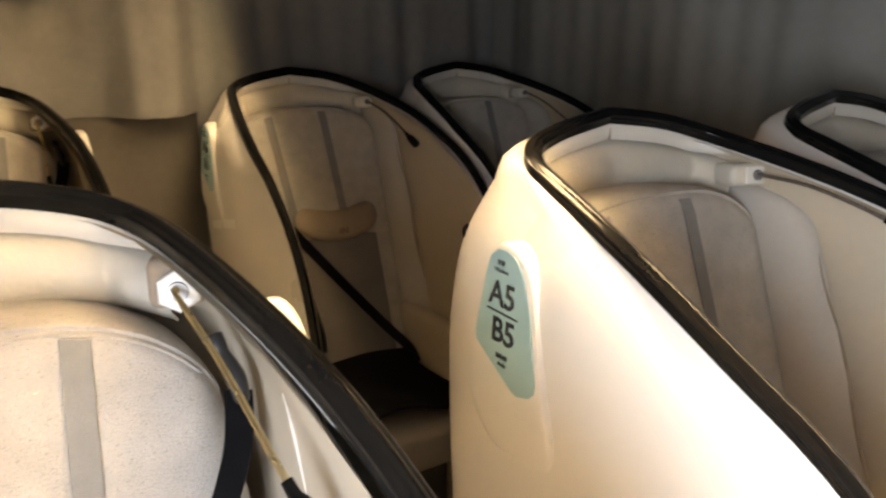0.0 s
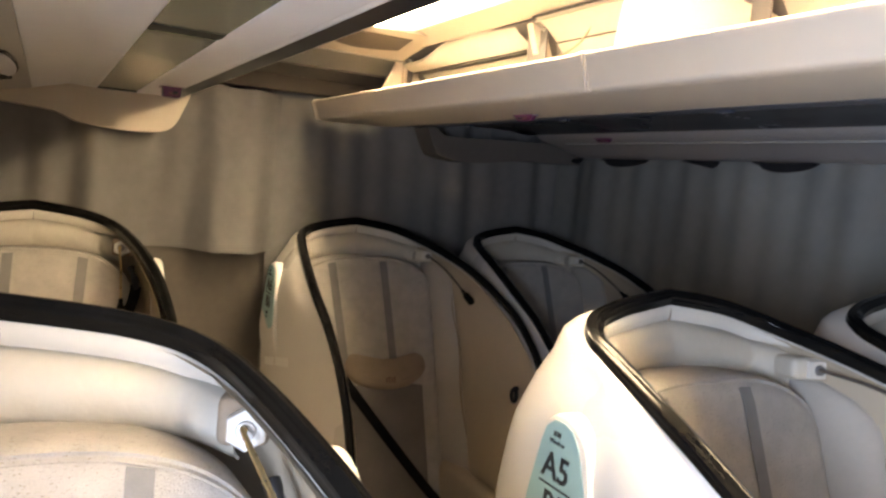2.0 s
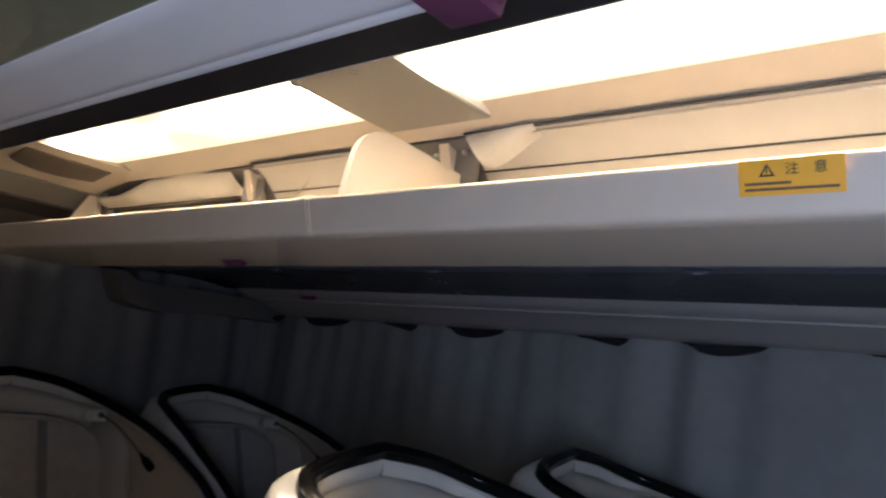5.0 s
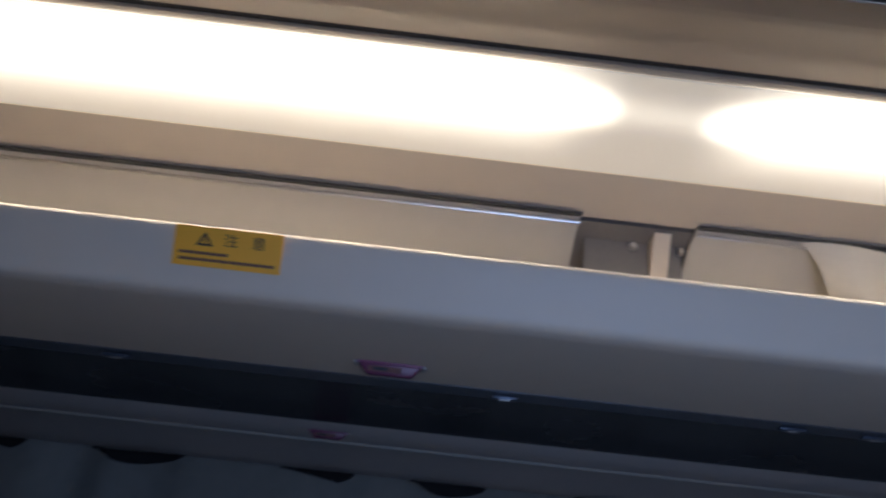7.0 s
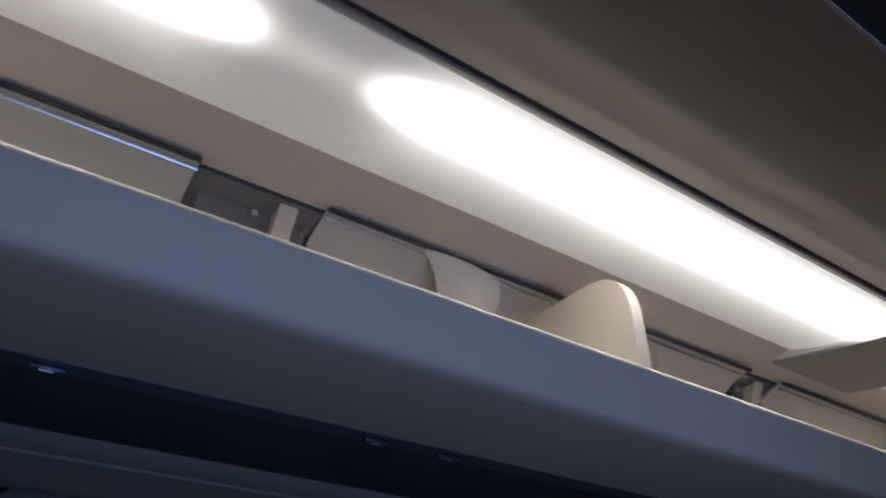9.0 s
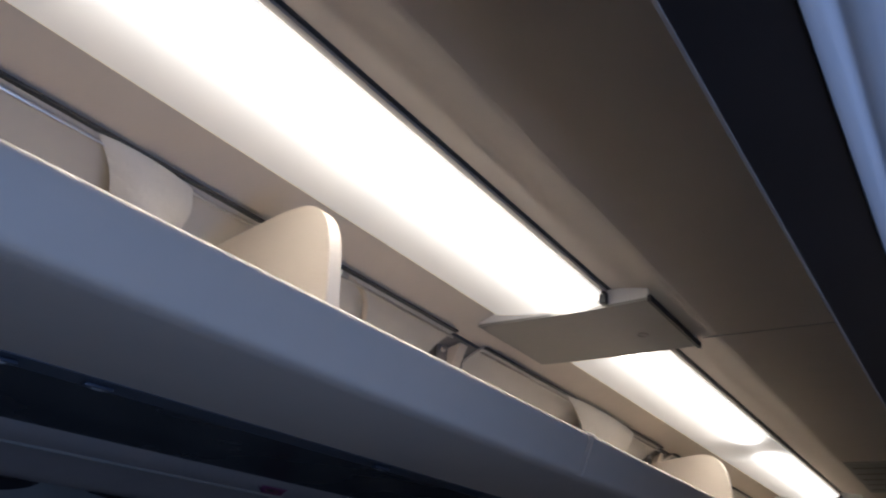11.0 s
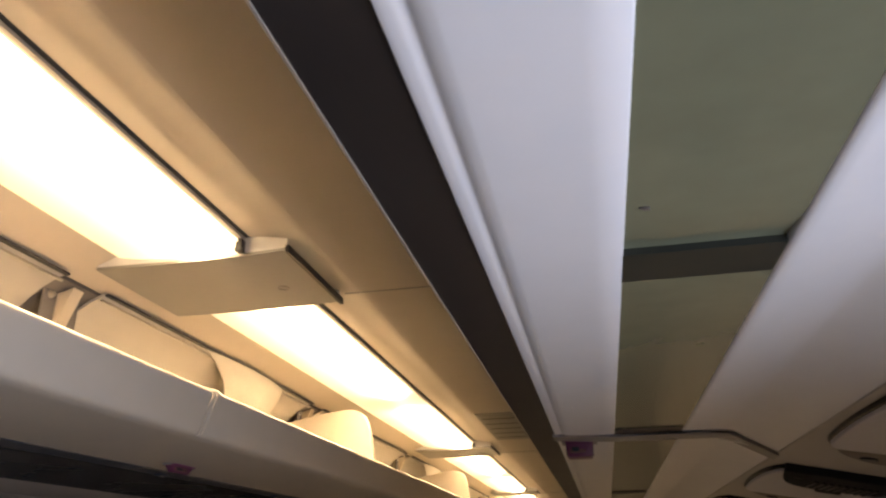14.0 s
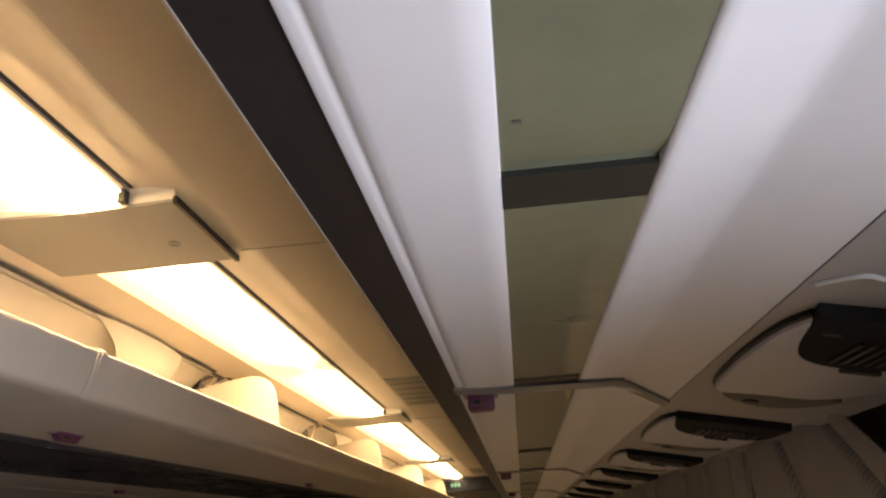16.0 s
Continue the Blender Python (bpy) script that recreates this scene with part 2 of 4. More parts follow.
def spline(pts, n):
    """Smooth points through the given ones (Catmull-Rom)."""
    pts = [Vector(p) for p in pts]
    res = []
    for i in range(len(pts) - 1):
        p0, p1, p2, p3 = pts[max(0, i - 1)], pts[i], pts[i + 1], pts[min(len(pts) - 1, i + 2)]
        for k in range(n):
            t = k / n
            res.append(0.5 * (2 * p1 + (p2 - p0) * t + (2 * p0 - 5 * p1 + 4 * p2 - p3) * t * t + (3 * p1 - p0 - 3 * p2 + p3) * t ** 3))
    res.append(pts[-1])
    return res


def tube(path, r, seg=10, closed=False, squash=1.0, up=(0, 0, 1)):
    """A round or oval bar along a path."""
    bm = bmesh.new()
    path = [Vector(p) for p in path]
    rings, n, s = [], len(path), None
    for i, p in enumerate(path):
        a = path[(i - 1) % n] if closed or i else path[0]
        b = path[(i + 1) % n] if closed or i < n - 1 else path[-1]
        t = (b - a).normalized()
        u = Vector(up)
        if abs(t.dot(u)) > 0.95:
            u = Vector((1, 0, 0))
        s = (s - t * s.dot(t)).normalized() if s is not None else t.cross(u).normalized()
        w = s.cross(t).normalized()
        rr = r[i] if isinstance(r, (list, tuple)) else r
        rings.append([bm.verts.new(p + s * math.cos(2 * math.pi * k / seg) * rr + w * math.sin(2 * math.pi * k / seg) * rr * squash) for k in range(seg)])
    for a, b in zip(rings, rings[1:] + (rings[:1] if closed else [])):
        for k in range(seg):
            bm.faces.new((a[k], a[(k + 1) % seg], b[(k + 1) % seg], b[k]))
    if not closed:
        bm.faces.new(rings[0][::-1])
        bm.faces.new(rings[-1])
    return bm


def plate(outline, t, bevel=0.0):
    """A flat plate: outline in x, y drawn up by t."""
    bm = bmesh.new()
    f = bm.faces.new([bm.verts.new((x, y, 0)) for x, y in outline])
    r = bmesh.ops.extrude_face_region(bm, geom=[f])
    bmesh.ops.translate(bm, vec=(0, 0, t), verts=[v for v in r["geom"] if isinstance(v, bmesh.types.BMVert)])
    if bevel:
        top = [e for e in bm.edges if all(v.co.z > t * 0.99 for v in e.verts)]
        bmesh.ops.bevel(bm, geom=top, offset=bevel, segments=2, affect="EDGES", profile=0.5)
    return bm


def grid(fn, nu, nv):
    """A sheet from a function of two numbers from 0 to 1."""
    bm = bmesh.new()
    vs = [[bm.verts.new(fn(i / nu, j / nv)) for j in range(nv + 1)] for i in range(nu + 1)]
    for i in range(nu):
        for j in range(nv):
            bm.faces.new((vs[i][j], vs[i + 1][j], vs[i + 1][j + 1], vs[i][j + 1]))
    return bm


def thicken(bm, t):
    bmesh.ops.recalc_face_normals(bm, faces=bm.faces)
    bmesh.ops.solidify(bm, geom=bm.faces[:], thickness=t)
    return bm


def letters(text, size, material, parent, m, name="lettering", depth=0.0006, bold=0.0):
    """Flat raised letters from the built-in font, centred, lying in x, y."""
    cu = bpy.data.curves.new(name, "FONT")
    cu.body, cu.size, cu.align_x, cu.align_y, cu.extrude, cu.resolution_u = text, size, "CENTER", "CENTER", depth, 3
    cu.offset = bold
    tmp = new(name, cu)
    me = bpy.data.meshes.new_from_object(tmp.evaluated_get(bpy.context.evaluated_depsgraph_get()))
    bpy.data.objects.remove(tmp)
    bpy.data.curves.remove(cu)
    me.materials.clear()
    me.materials.append(material)
    o = new(name, me)
    o.parent = parent
    o.matrix_basis = m
    return o


def table(z, rows):
    """Straight interpolation in rows of (z, value), z falling."""
    if z >= rows[0][0]:
        return rows[0][1]
    for (z0, v0), (z1, v1) in zip(rows, rows[1:]):
        if z >= z1:
            return v0 + (v1 - v0) * (z0 - z) / (z0 - z1)
    return rows[-1][1]


# ---- setting ----
Y0, Y1 = -2.46, 7.2          # rear curtain, front bulkhead
XL, XR = -1.72, 0.62         # side walls
bm = box(XR - XL + 0.2, Y1 - Y0 + 0.6, 0.06, c=((XL + XR) / 2, (Y0 + Y1) / 2, -0.03))
tagged(part("floor", bm, M["carpet"], smooth=False), "grey carpeted bus aisle floor", "floor", kind="structure")
for nm, x0, x1 in (("platform_left", XL, -0.42), ("platform_right", -0.12, XR)):
    bm = box(x1 - x0, Y1 - Y0 - 1.2, 0.2, 0.008, c=((x0 + x1) / 2, (Y0 + Y1) / 2 - 0.6, 0.1))
    tagged(part(nm, bm, M["carpet"], smooth=False), "raised carpeted platform under the pod seats", "platform", kind="structure")
def wall(nm, x0, x1, y0, y1, z0, z1, lab):
    bm = box(x1 - x0, y1 - y0, z1 - z0, c=((x0 + x1) / 2, (y0 + y1) / 2, (z0 + z1) / 2))
    return tagged(part(nm, bm, M["wall"], smooth=False), lab, "wall", kind="structure")


wall("wall_left", XL - 0.08, XL - 0.02, Y0 - 0.3, Y1 + 0.3, 0, 2.4, "plain grey bus side wall behind curtains")
for nm, y0, y1, z0, z1 in (("rear", Y0 - 0.3, W0, 0, 2.4), ("front", W1, Y1 + 0.3, 0, 2.4), ("low", W0, W1, 0, WZ0), ("high", W0, W1, WZ1, 2.4)):
    wall("wall_right_" + nm, XR + 0.02, XR + 0.08, y0, y1, z0, z1, "plain grey bus side wall round the open window")
bm = box(XR - XL + 0.2, 0.06, 2.4, c=((XL + XR) / 2, Y0 - 0.2, 1.2))
tagged(part("wall_rear", bm, M["wall"], smooth=False), "plain grey rear wall behind the curtain", "wall", kind="structure")
wall("wall_front", XL - 0.1, XR + 0.1, Y1 + 0.02, Y1 + 0.08, 0, 2.4, "plain grey front partition under the display")
bm = box(XR - XL + 0.2, Y1 - Y0 + 0.6, 0.05, c=((XL + XR) / 2, (Y0 + Y1) / 2, 2.30))
tagged(part("ceiling_roof", bm, M["wall"], smooth=False), "bus roof skin over the ceiling panels", "ceiling", kind="structure")


win = thing("window_1", (XR + 0.012, (W0 + W1) / 2, (WZ0 + WZ1) / 2), "dark framed bus side window with its curtain drawn back", "window", kind="structure")
hw, hh = (W1 - W0) / 2, (WZ1 - WZ0) / 2
for s in (-1, 1):
    part("window_frame", box(0.018, 0.025, 2 * hh + 0.05, 0.003, c=(0, s * (hw + 0.0125), 0)), M["groove"], win)
    part("window_frame", box(0.018, 2 * hw, 0.025, 0.003, c=(0, 0, s * (hh + 0.0125))), M["groove"], win)


def folds(amp, n, seed):
    rnd = random.Random(seed)
    ks = [(n * (0.5 + rnd.random() * 1.4), rnd.random() * 7, 0.4 + rnd.random()) for _ in range(5)]
    return lambda u: amp * sum(a * math.sin(2 * math.pi * k * u + p) for k, p, a in ks) / 3


def curtain(name, p0, p1, z0, z1, amp, n, seed, material, normal, label, loose=0.35, res=120):
    """Hanging cloth from p0 to p1 (x, y): pleats that fade and lean towards the hem."""
    f, g = folds(amp, n, seed), folds(amp * 1.6, n * 0.45, seed + 9)

    def fn(u, v):
        w = f(u + 0.01 * math.sin(4 * v)) * (1 - loose * v) + g(u + 0.06 * v) * (0.25 + 0.75 * v)
        z = z1 + (z0 - z1) * v + 0.003 * math.sin(9 * u + seed) * v
        return (p0[0] + (p1[0] - p0[0]) * u + normal[0] * w, p0[1] + (p1[1] - p0[1]) * u + normal[1] * w, z)
    o = part(name, thicken(grid(fn, res, 24), 0.003), material)
    return tagged(o, label, "curtain", "bus curtains")


curtain("rear_curtain", (-0.515, Y0 + 0.02), (0.30, Y0 + 0.02), 1.432, 1.955, 0.034, 4, 3, M["curtain"], (0, 1), "light grey ribbed rear curtain lit warm from above")
curtain("rear_curtain", (-1.70, Y0 - 0.014), (-0.49, Y0 - 0.014), 0.9, 1.975, 0.011, 6, 5, M["curtain_rear"], (0, 1), "grey ribbed rear curtain in the shaded corner")
curtain("rear_curtain", (0.27, Y0 - 0.014), (0.60, Y0 - 0.014), 1.2, 1.955, 0.010, 3, 6, M["curtain"], (0, 1), "narrow grey rear curtain beside the corner")
bm = box(XR - XL, 0.05, 1.5, 0.01, c=((XL + XR) / 2, Y0 - 0.07, 0.75))
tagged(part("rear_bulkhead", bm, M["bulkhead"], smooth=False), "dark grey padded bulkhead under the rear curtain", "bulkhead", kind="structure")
for i, (a, b) in enumerate(((-2.47, -1.06), (-1.09, 0.57), (0.54, 2.22), (2.19, 3.92), (3.89, 5.62), (5.59, 7.15))):
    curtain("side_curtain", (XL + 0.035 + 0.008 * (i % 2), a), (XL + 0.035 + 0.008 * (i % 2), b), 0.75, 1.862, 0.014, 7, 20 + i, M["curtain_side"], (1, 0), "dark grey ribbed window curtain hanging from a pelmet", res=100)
# out of view; the last length is added to keep window daylight off the duct
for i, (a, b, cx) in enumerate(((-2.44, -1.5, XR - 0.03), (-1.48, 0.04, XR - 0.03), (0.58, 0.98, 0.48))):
    curtain("side_curtain", (cx, a), (cx, b), 0.75, 1.835, 0.022, 9, 40 + i, M["curtain_right"], (-1, 0), "unseen brownish grey ribbed curtain below the service units", res=100)


def pleated_curtain(y0, y1, edges, drawn, z1=1.829):
    """Flat pleats that overlap at the given edges; the first end may be drawn aside in a slant."""
    stops = [y0 - 0.01] + list(edges) + [y1 + 0.2]

    def fn(u, v):
        y = y0 + (y1 - y0) * u
        k = max(n for n in range(len(stops) - 1) if stops[n] <= y)
        t = (y - stops[k]) / (stops[k + 1] - stops[k])
        near = min(y - stops[k] if k else 1.0, stops[k + 1] - y)
        w = 0.016 * math.sin(math.pi * min(1.0, 0.15 + 0.85 * t)) ** 0.5 - 0.026 * math.exp(-(near / 0.009) ** 2) + 0.006 * math.sin(9 * y + 2 * v) * v
        pull = drawn * min(1.0, v / 0.35) ** 0.9 * max(0.0, 1 - (y - y0) / 0.6)
        return (0.470 - w, y - pull + 0.03 * v * math.sin(5 * y), z1 + (0.75 - z1) * v)
    o = part("side_curtain", thicken(grid(fn, int((y1 - y0) * 260), 16), 0.003), M["curtain_right"])
    return tagged(o, "brownish grey pleated curtain hanging from the service panel", "curtain", "bus curtains")


pleated_curtain(1.475, 3.1, (1.56, 1.815, 2.05, 2.185, 2.44, 2.72, 2.90), 0.50)
pleated_curtain(3.1, 5.1, (3.25, 3.55, 3.74, 4.06, 4.30, 4.72), 0.0)
pleated_curtain(5.1, 7.1, (5.22, 5.56, 5.90, 6.15, 6.60), 0.0)
win = thing("window_2", (XR - 0.01, 1.13, 1.42), "dark tinted bus side window behind a drawn curtain", "window", kind="structure")
part("pane", box(0.006, 0.92, 0.80, 0.002), M["navy"], win, smooth=False)
for s in (-1, 1):
    part("window_frame", box(0.022, 0.03, 0.86, 0.004, c=(-0.004, s * 0.475, 0)), M["groove"], win)
    part("window_frame", box(0.022, 0.92, 0.03, 0.004, c=(-0.004, 0, s * 0.415)), M["groove"], win)
part("blind_edge", box(0.010, 0.022, 0.80, 0.004, c=(-0.020, 0.30, 0)), M["pelmet"], win, "grey upright strip beside the pane")
# ---- ceiling over the rack, lamps ----
RY0, RY1 = -2.36, 7.0
prof = sheet(spline([(-0.5205, 2.1365), (-0.475, 2.130), (-0.440, 2.1205), (-0.425, 2.1180), (-0.40, 2.1175), (-0.20, 2.1170), (0.05, 2.115)], 4), 0.02)
tagged(part("ceiling_beige", extrude_profile(prof, RY0 + 0.45, RY1), M["beige"]), "smooth beige ceiling panel beside the strip lamps", "ceiling", kind="structure")
prof = sheet([(-0.795, 2.103), (-0.76, 2.111), (-0.736, 2.120), (-0.716, 2.1285)], 0.015)
tagged(part("trim_rail", extrude_profile(prof, RY0 + 0.1, RY1), M["beige"]), "beige cornice strip under the strip lamps", "trim", kind="structure")
prof = sheet([(-0.5250, 2.1345), (-0.5225, 2.1355), (-0.5195, 2.1370)], 0.012)
tagged(part("trim_lamp", extrude_profile(prof, RY0 + 0.45, RY1), M["groove"]), "dark seal along the strip lamps", "trim", kind="structure")
prof = [(-0.531, 2.129), (-0.5255, 2.131), (-0.5255, 2.140), (-0.531, 2.140)]
tagged(part("trim_lamp_edge", extrude_profile(prof, RY0 + 0.45, RY1), M["beige"]), "thin beige edge along the strip lamps", "trim", kind="structure")
# ceiling end behind the lamps: a beige slope, then grey panels
def slope(y0, z0, y1, z1, x0, x1):
    return thicken(grid(lambda u, v: (x0 + (x1 - x0) * u, y0 + (y1 - y0) * v, z0 + (z1 - z0) * v ** 1.5), 4, 8), 0.012)


tagged(part("ceiling_slope", slope(-1.89, 2.125, -2.155, 2.090, -0.80, -0.19), M["beige"]), "beige sloping ceiling end behind the strip lamps", "ceiling", kind="structure")
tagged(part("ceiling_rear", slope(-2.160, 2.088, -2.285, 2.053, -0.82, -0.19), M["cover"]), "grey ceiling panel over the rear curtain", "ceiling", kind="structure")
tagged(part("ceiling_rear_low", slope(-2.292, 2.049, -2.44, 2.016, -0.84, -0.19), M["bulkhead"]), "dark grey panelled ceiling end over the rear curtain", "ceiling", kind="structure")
for x in (-0.74, -0.57, -0.36):
    bm = box(0.005, 0.135, 0.006, c=(x, -2.365, 2.0290))
    bmesh.ops.rotate(bm, cent=(x, -2.365, 2.0290), matrix=Matrix.Rotation(radians(12.5), 3, "X"), verts=bm.verts)
    tagged(part("trim_joint", bm, M["groove"], smooth=False), "dark joint in the rear ceiling", "trim", kind="structure")
tagged(part("trim_ceiling_step", box(0.63, 0.010, 0.010, 0.003, c=(-0.505, -2.288, 2.050)), M["groove"], smooth=False), "dark step across the rear ceiling", "trim", kind="structure")
tagged(part("trim_rear_beam", box(0.66, 0.05, 0.055, 0.006, c=(-0.51, -2.425, 1.992)), M["seam"]), "dark beam over the rear curtain", "trim", kind="structure")


def lamp_end(u, v):
    """Grey plate that closes the lamp row, with a bowed rear edge."""
    return (-0.735 + 0.215 * u, -1.955 - (0.045 + 0.10 * math.sin(math.pi * (0.15 + 0.7 * u))) * v, 2.1120 - 0.018 * v)


tagged(part("trim_lamp_end", thicken(grid(lamp_end, 14, 4), 0.006), M["grille"]), "dark grey bowed end plate of the strip lamps", "trim", kind="structure")

COVERS = [-0.86, 1.175, 3.10, 5.05]


def strip_lamp(y0, y1):
    mid = (y0 + y1) / 2
    e = thing("strip_lamp", (-0.627, mid, 2.128), "long ceiling strip lamp with a warm glowing milky diffuser", "ceiling lamp", "strip lamps over the rack")
    h = (y1 - y0) / 2

    def fn(u, v):
        x = -0.090 + 0.188 * u
        return (x, -h + 2 * h * v, -0.004 + 0.018 * (1 - (2 * u - 1) ** 2) * -0.5)
    part("diffuser", thicken(grid(fn, 14, 8), 0.003), M["lens"], e, "warm glowing milky diffuser")
    part("housing", box(0.196, 2 * h, 0.01, c=(0, 0, 0.03)), M["gap_grey"], e, smooth=False)
    return e


def lamp_cover(y):
    e = thing("lamp_cover", (-0.607, y, 2.105), "grey curved cover plate between two strip lamps", "cover plate", "lamp covers")

    def fn(u, v):
        x = -0.143 + 0.286 * u
        return (x, -0.11 + 0.22 * v, 0.003 - 0.0015 * math.sin(math.pi * u) + 0.002 * u ** 5)
    part("plate", thicken(grid(fn, 18, 4), 0.004), M["cover"], e)
    for s in (-1, 1):
        pts = [(-0.143 + 0.286 * u / 12, 0.004 - 0.0015 * math.sin(math.pi * u / 12) + 0.002 * (u / 12) ** 5) for u in range(13)]
        pts = pts + [(0.143, 0.030), (-0.143, 0.030)]
        bm = extrude_profile(pts, s * 0.108 - 0.0015, s * 0.108 + 0.0015)
        part("cheek", bm, M["white"], e, smooth=False)
    part("edge_seal", box(0.005, 0.226, 0.010, c=(0.1455, 0, 0.006)), M["black"], e, smooth=False)
    for s in (-1,):
        part("end_block", box(0.010, 0.012, 0.018, 0.001, c=(0.079, s * 0.118, 0.014)), M["black"], e, "black seal block", smooth=False)
    ring = [(0.085 + 0.008 * math.cos(a), 0.02 + 0.008 * math.sin(a), 0.0015) for a in np.linspace(0, 2 * math.pi, 20)[:-1]]
    part("screw_cap", tube(ring, 0.0007, 6, closed=True), M["pelmet"], e)
    return e


edges = [-1.95] + COVERS + [6.95]
for a, b in zip(edges, edges[1:]):
    strip_lamp(a + (0.0 if a == -1.95 else 0.10), b - 0.10)
for y in COVERS:
    lamp_cover(y)

# ---- luggage rack ----
JOINTS = [RY0, -0.985, 1.150, 3.28, 5.41, RY1]
front = spline([(-0.882, 1.887), (-0.80, 1.884), (-0.70, 1.8815), (-0.64, 1.8805), (-0.618, 1.8815), (-0.606, 1.887), (-0.600, 1.905), (-0.591, 1.932), (-0.591, 1.942), (-0.604, 1.947)], 4)
inner = [(-0.612, 1.943), (-0.620, 1.915), (-0.66, 1.898), (-0.80, 1.897), (-0.882, 1.900)]
rack_profile = [(p[0], p[1]) for p in [Vector((*q, 0)) if len(q) == 2 else q for q in front]] + inner


def rack_section(y0, y1, k):
    e = thing("luggage_rack", (0, (y0 + y1) / 2, 0), "off-white open luggage rack with a rounded front lip", "luggage rack", "rack sections")
    h = (y1 - y0) / 2
    bm = extrude_profile([(p[0], p[1]) for p in rack_profile], -h, h, n=6)
    part("tray", bm, M["rack"], e)
    lip = [(p[0] + 0.0008, p[1]) for p in rack_profile[18:-5]]
    part("joint_sleeve", extrude_profile(sheet(lip, -0.0016), -h - 0.012, -h + 0.012), M["rack"], e)
    part("joint_bead", extrude_profile(sheet([(x + 0.0012, z) for x, z in lip], -0.0022), -h - 0.005, -h + 0.005), M["rack"], e)
    return e


for k, (a, b) in enumerate(zip(JOINTS, JOINTS[1:])):
    rack_section(a, b, k)

# wall behind the rack, in curved clear-fronted panels
wall_pts = [(p[0], p[1]) for p in spline([(-0.93, 1.90, 0), (-0.925, 1.96, 0), (-0.89, 2.03, 0), (-0.84, 2.08, 0), (-0.80, 2.10, 0)], 5)]
tagged(part("wall_rack_back", extrude_profile(sheet(wall_pts, 0.012), RY0, RY1), M["gap_grey"]), "grey wall behind the luggage rack", "wall", kind="structure")
BRACKETS = [-2.17, -1.46, -0.885, 0.20, 1.10, 2.05, 3.03, 4.0, 4.95, 5.9]
GAPS = {0.20: (0.078, 0.072), -0.885: (0.085, 0.060)}          # bare wall before and after a bracket


def rack_panel(y0, y1, upper=True):
    e = thing("wall_panel", (0, (y0 + y1) / 2, 0), "pale curved panel on the wall behind the rack", "wall panel", "rack wall panels", kind="structure")
    h = (y1 - y0) / 2
    pts = [(x + 0.016, z) for x, z in wall_pts[3:] if upper or z < 2.05]
    part("panel", extrude_profile(sheet(pts, 0.004), -h, h), M["backwall"], e)
    if not upper:
        return e
    x, z = pts[-1]
    part("top_channel", box(0.007, 2 * h, 0.0035, c=(x + 0.002, 0, z - 0.001)), M["groove"], e, smooth=False)
    part("bead", tube([(x - 0.006, -h, z - 0.009), (x - 0.006, h, z - 0.009)], 0.0022, 6), M["alu"], e)
    x, z = min(pts, key=lambda q: abs(q[1] - 2.052))
    part("lower_bead", box(0.006, 2 * h, 0.0016, c=(x + 0.001, 0, z)), M["groove"], e, smooth=False)
    return e


def rack_bracket(y):
    e = thing("rack_bracket", (0, y, 0), "grey steel rack bracket with two screws", "bracket", "rack brackets")
    pts = [(-0.915, 1.91), (-0.80, 1.90), (-0.845, 1.98), (-0.80, 2.095), (-0.84, 2.085)]
    if y < -2:
        pts = [(-0.905, 1.91), (-0.715, 1.90), (-0.750, 2.0), (-0.798, 2.100), (-0.815, 2.098), (-0.862, 2.058)]
        part("stiffener", tube([(-0.811, 0.010, 1.92), (-0.811, 0.010, 2.085)], 0.005, 6), M["rack"], e)
    dy = 0.032 if y == 0.20 else 0.0          # this web stands off the middle of its plate
    half = 0.011 if y > -2 else 0.006
    part("web", extrude_profile(pts, dy - half, dy + half), M["rack"], e, smooth=False)
    part("flange", box(0.004, 0.13 if y in GAPS else 0.075, 0.085, 0.001, c=(-0.828, 0, 2.05)), M["gap_grey"], e, smooth=False)
    for s in (-1, 1):
        bm = bmesh.new()
        bmesh.ops.create_cone(bm, cap_ends=True, segments=12, radius1=0.006, radius2=0.004, depth=0.006)
        bmesh.ops.rotate(bm, cent=(0, 0, 0), matrix=Matrix.Rotation(radians(90), 3, "Y"), verts=bm.verts)
        bmesh.ops.translate(bm, vec=(-0.823, dy + s * (0.032 if y in GAPS else 0.024), 2.083), verts=bm.verts)
        part("screw", bm, M["alu"], e)
    return e


stops = [RY0 + 0.05] + [y for y in BRACKETS] + [RY1]
for a, b in zip(stops, stops[1:]):
    g0 = GAPS.get(a, (0.05, 0.04))[1] if a in BRACKETS else 0.0
    rack_panel(a + g0, b - (GAPS.get(b, (0.05, 0.04))[0] if b in BRACKETS else 0.0), upper=a != -2.17)
for y in BRACKETS:
    rack_bracket(y)


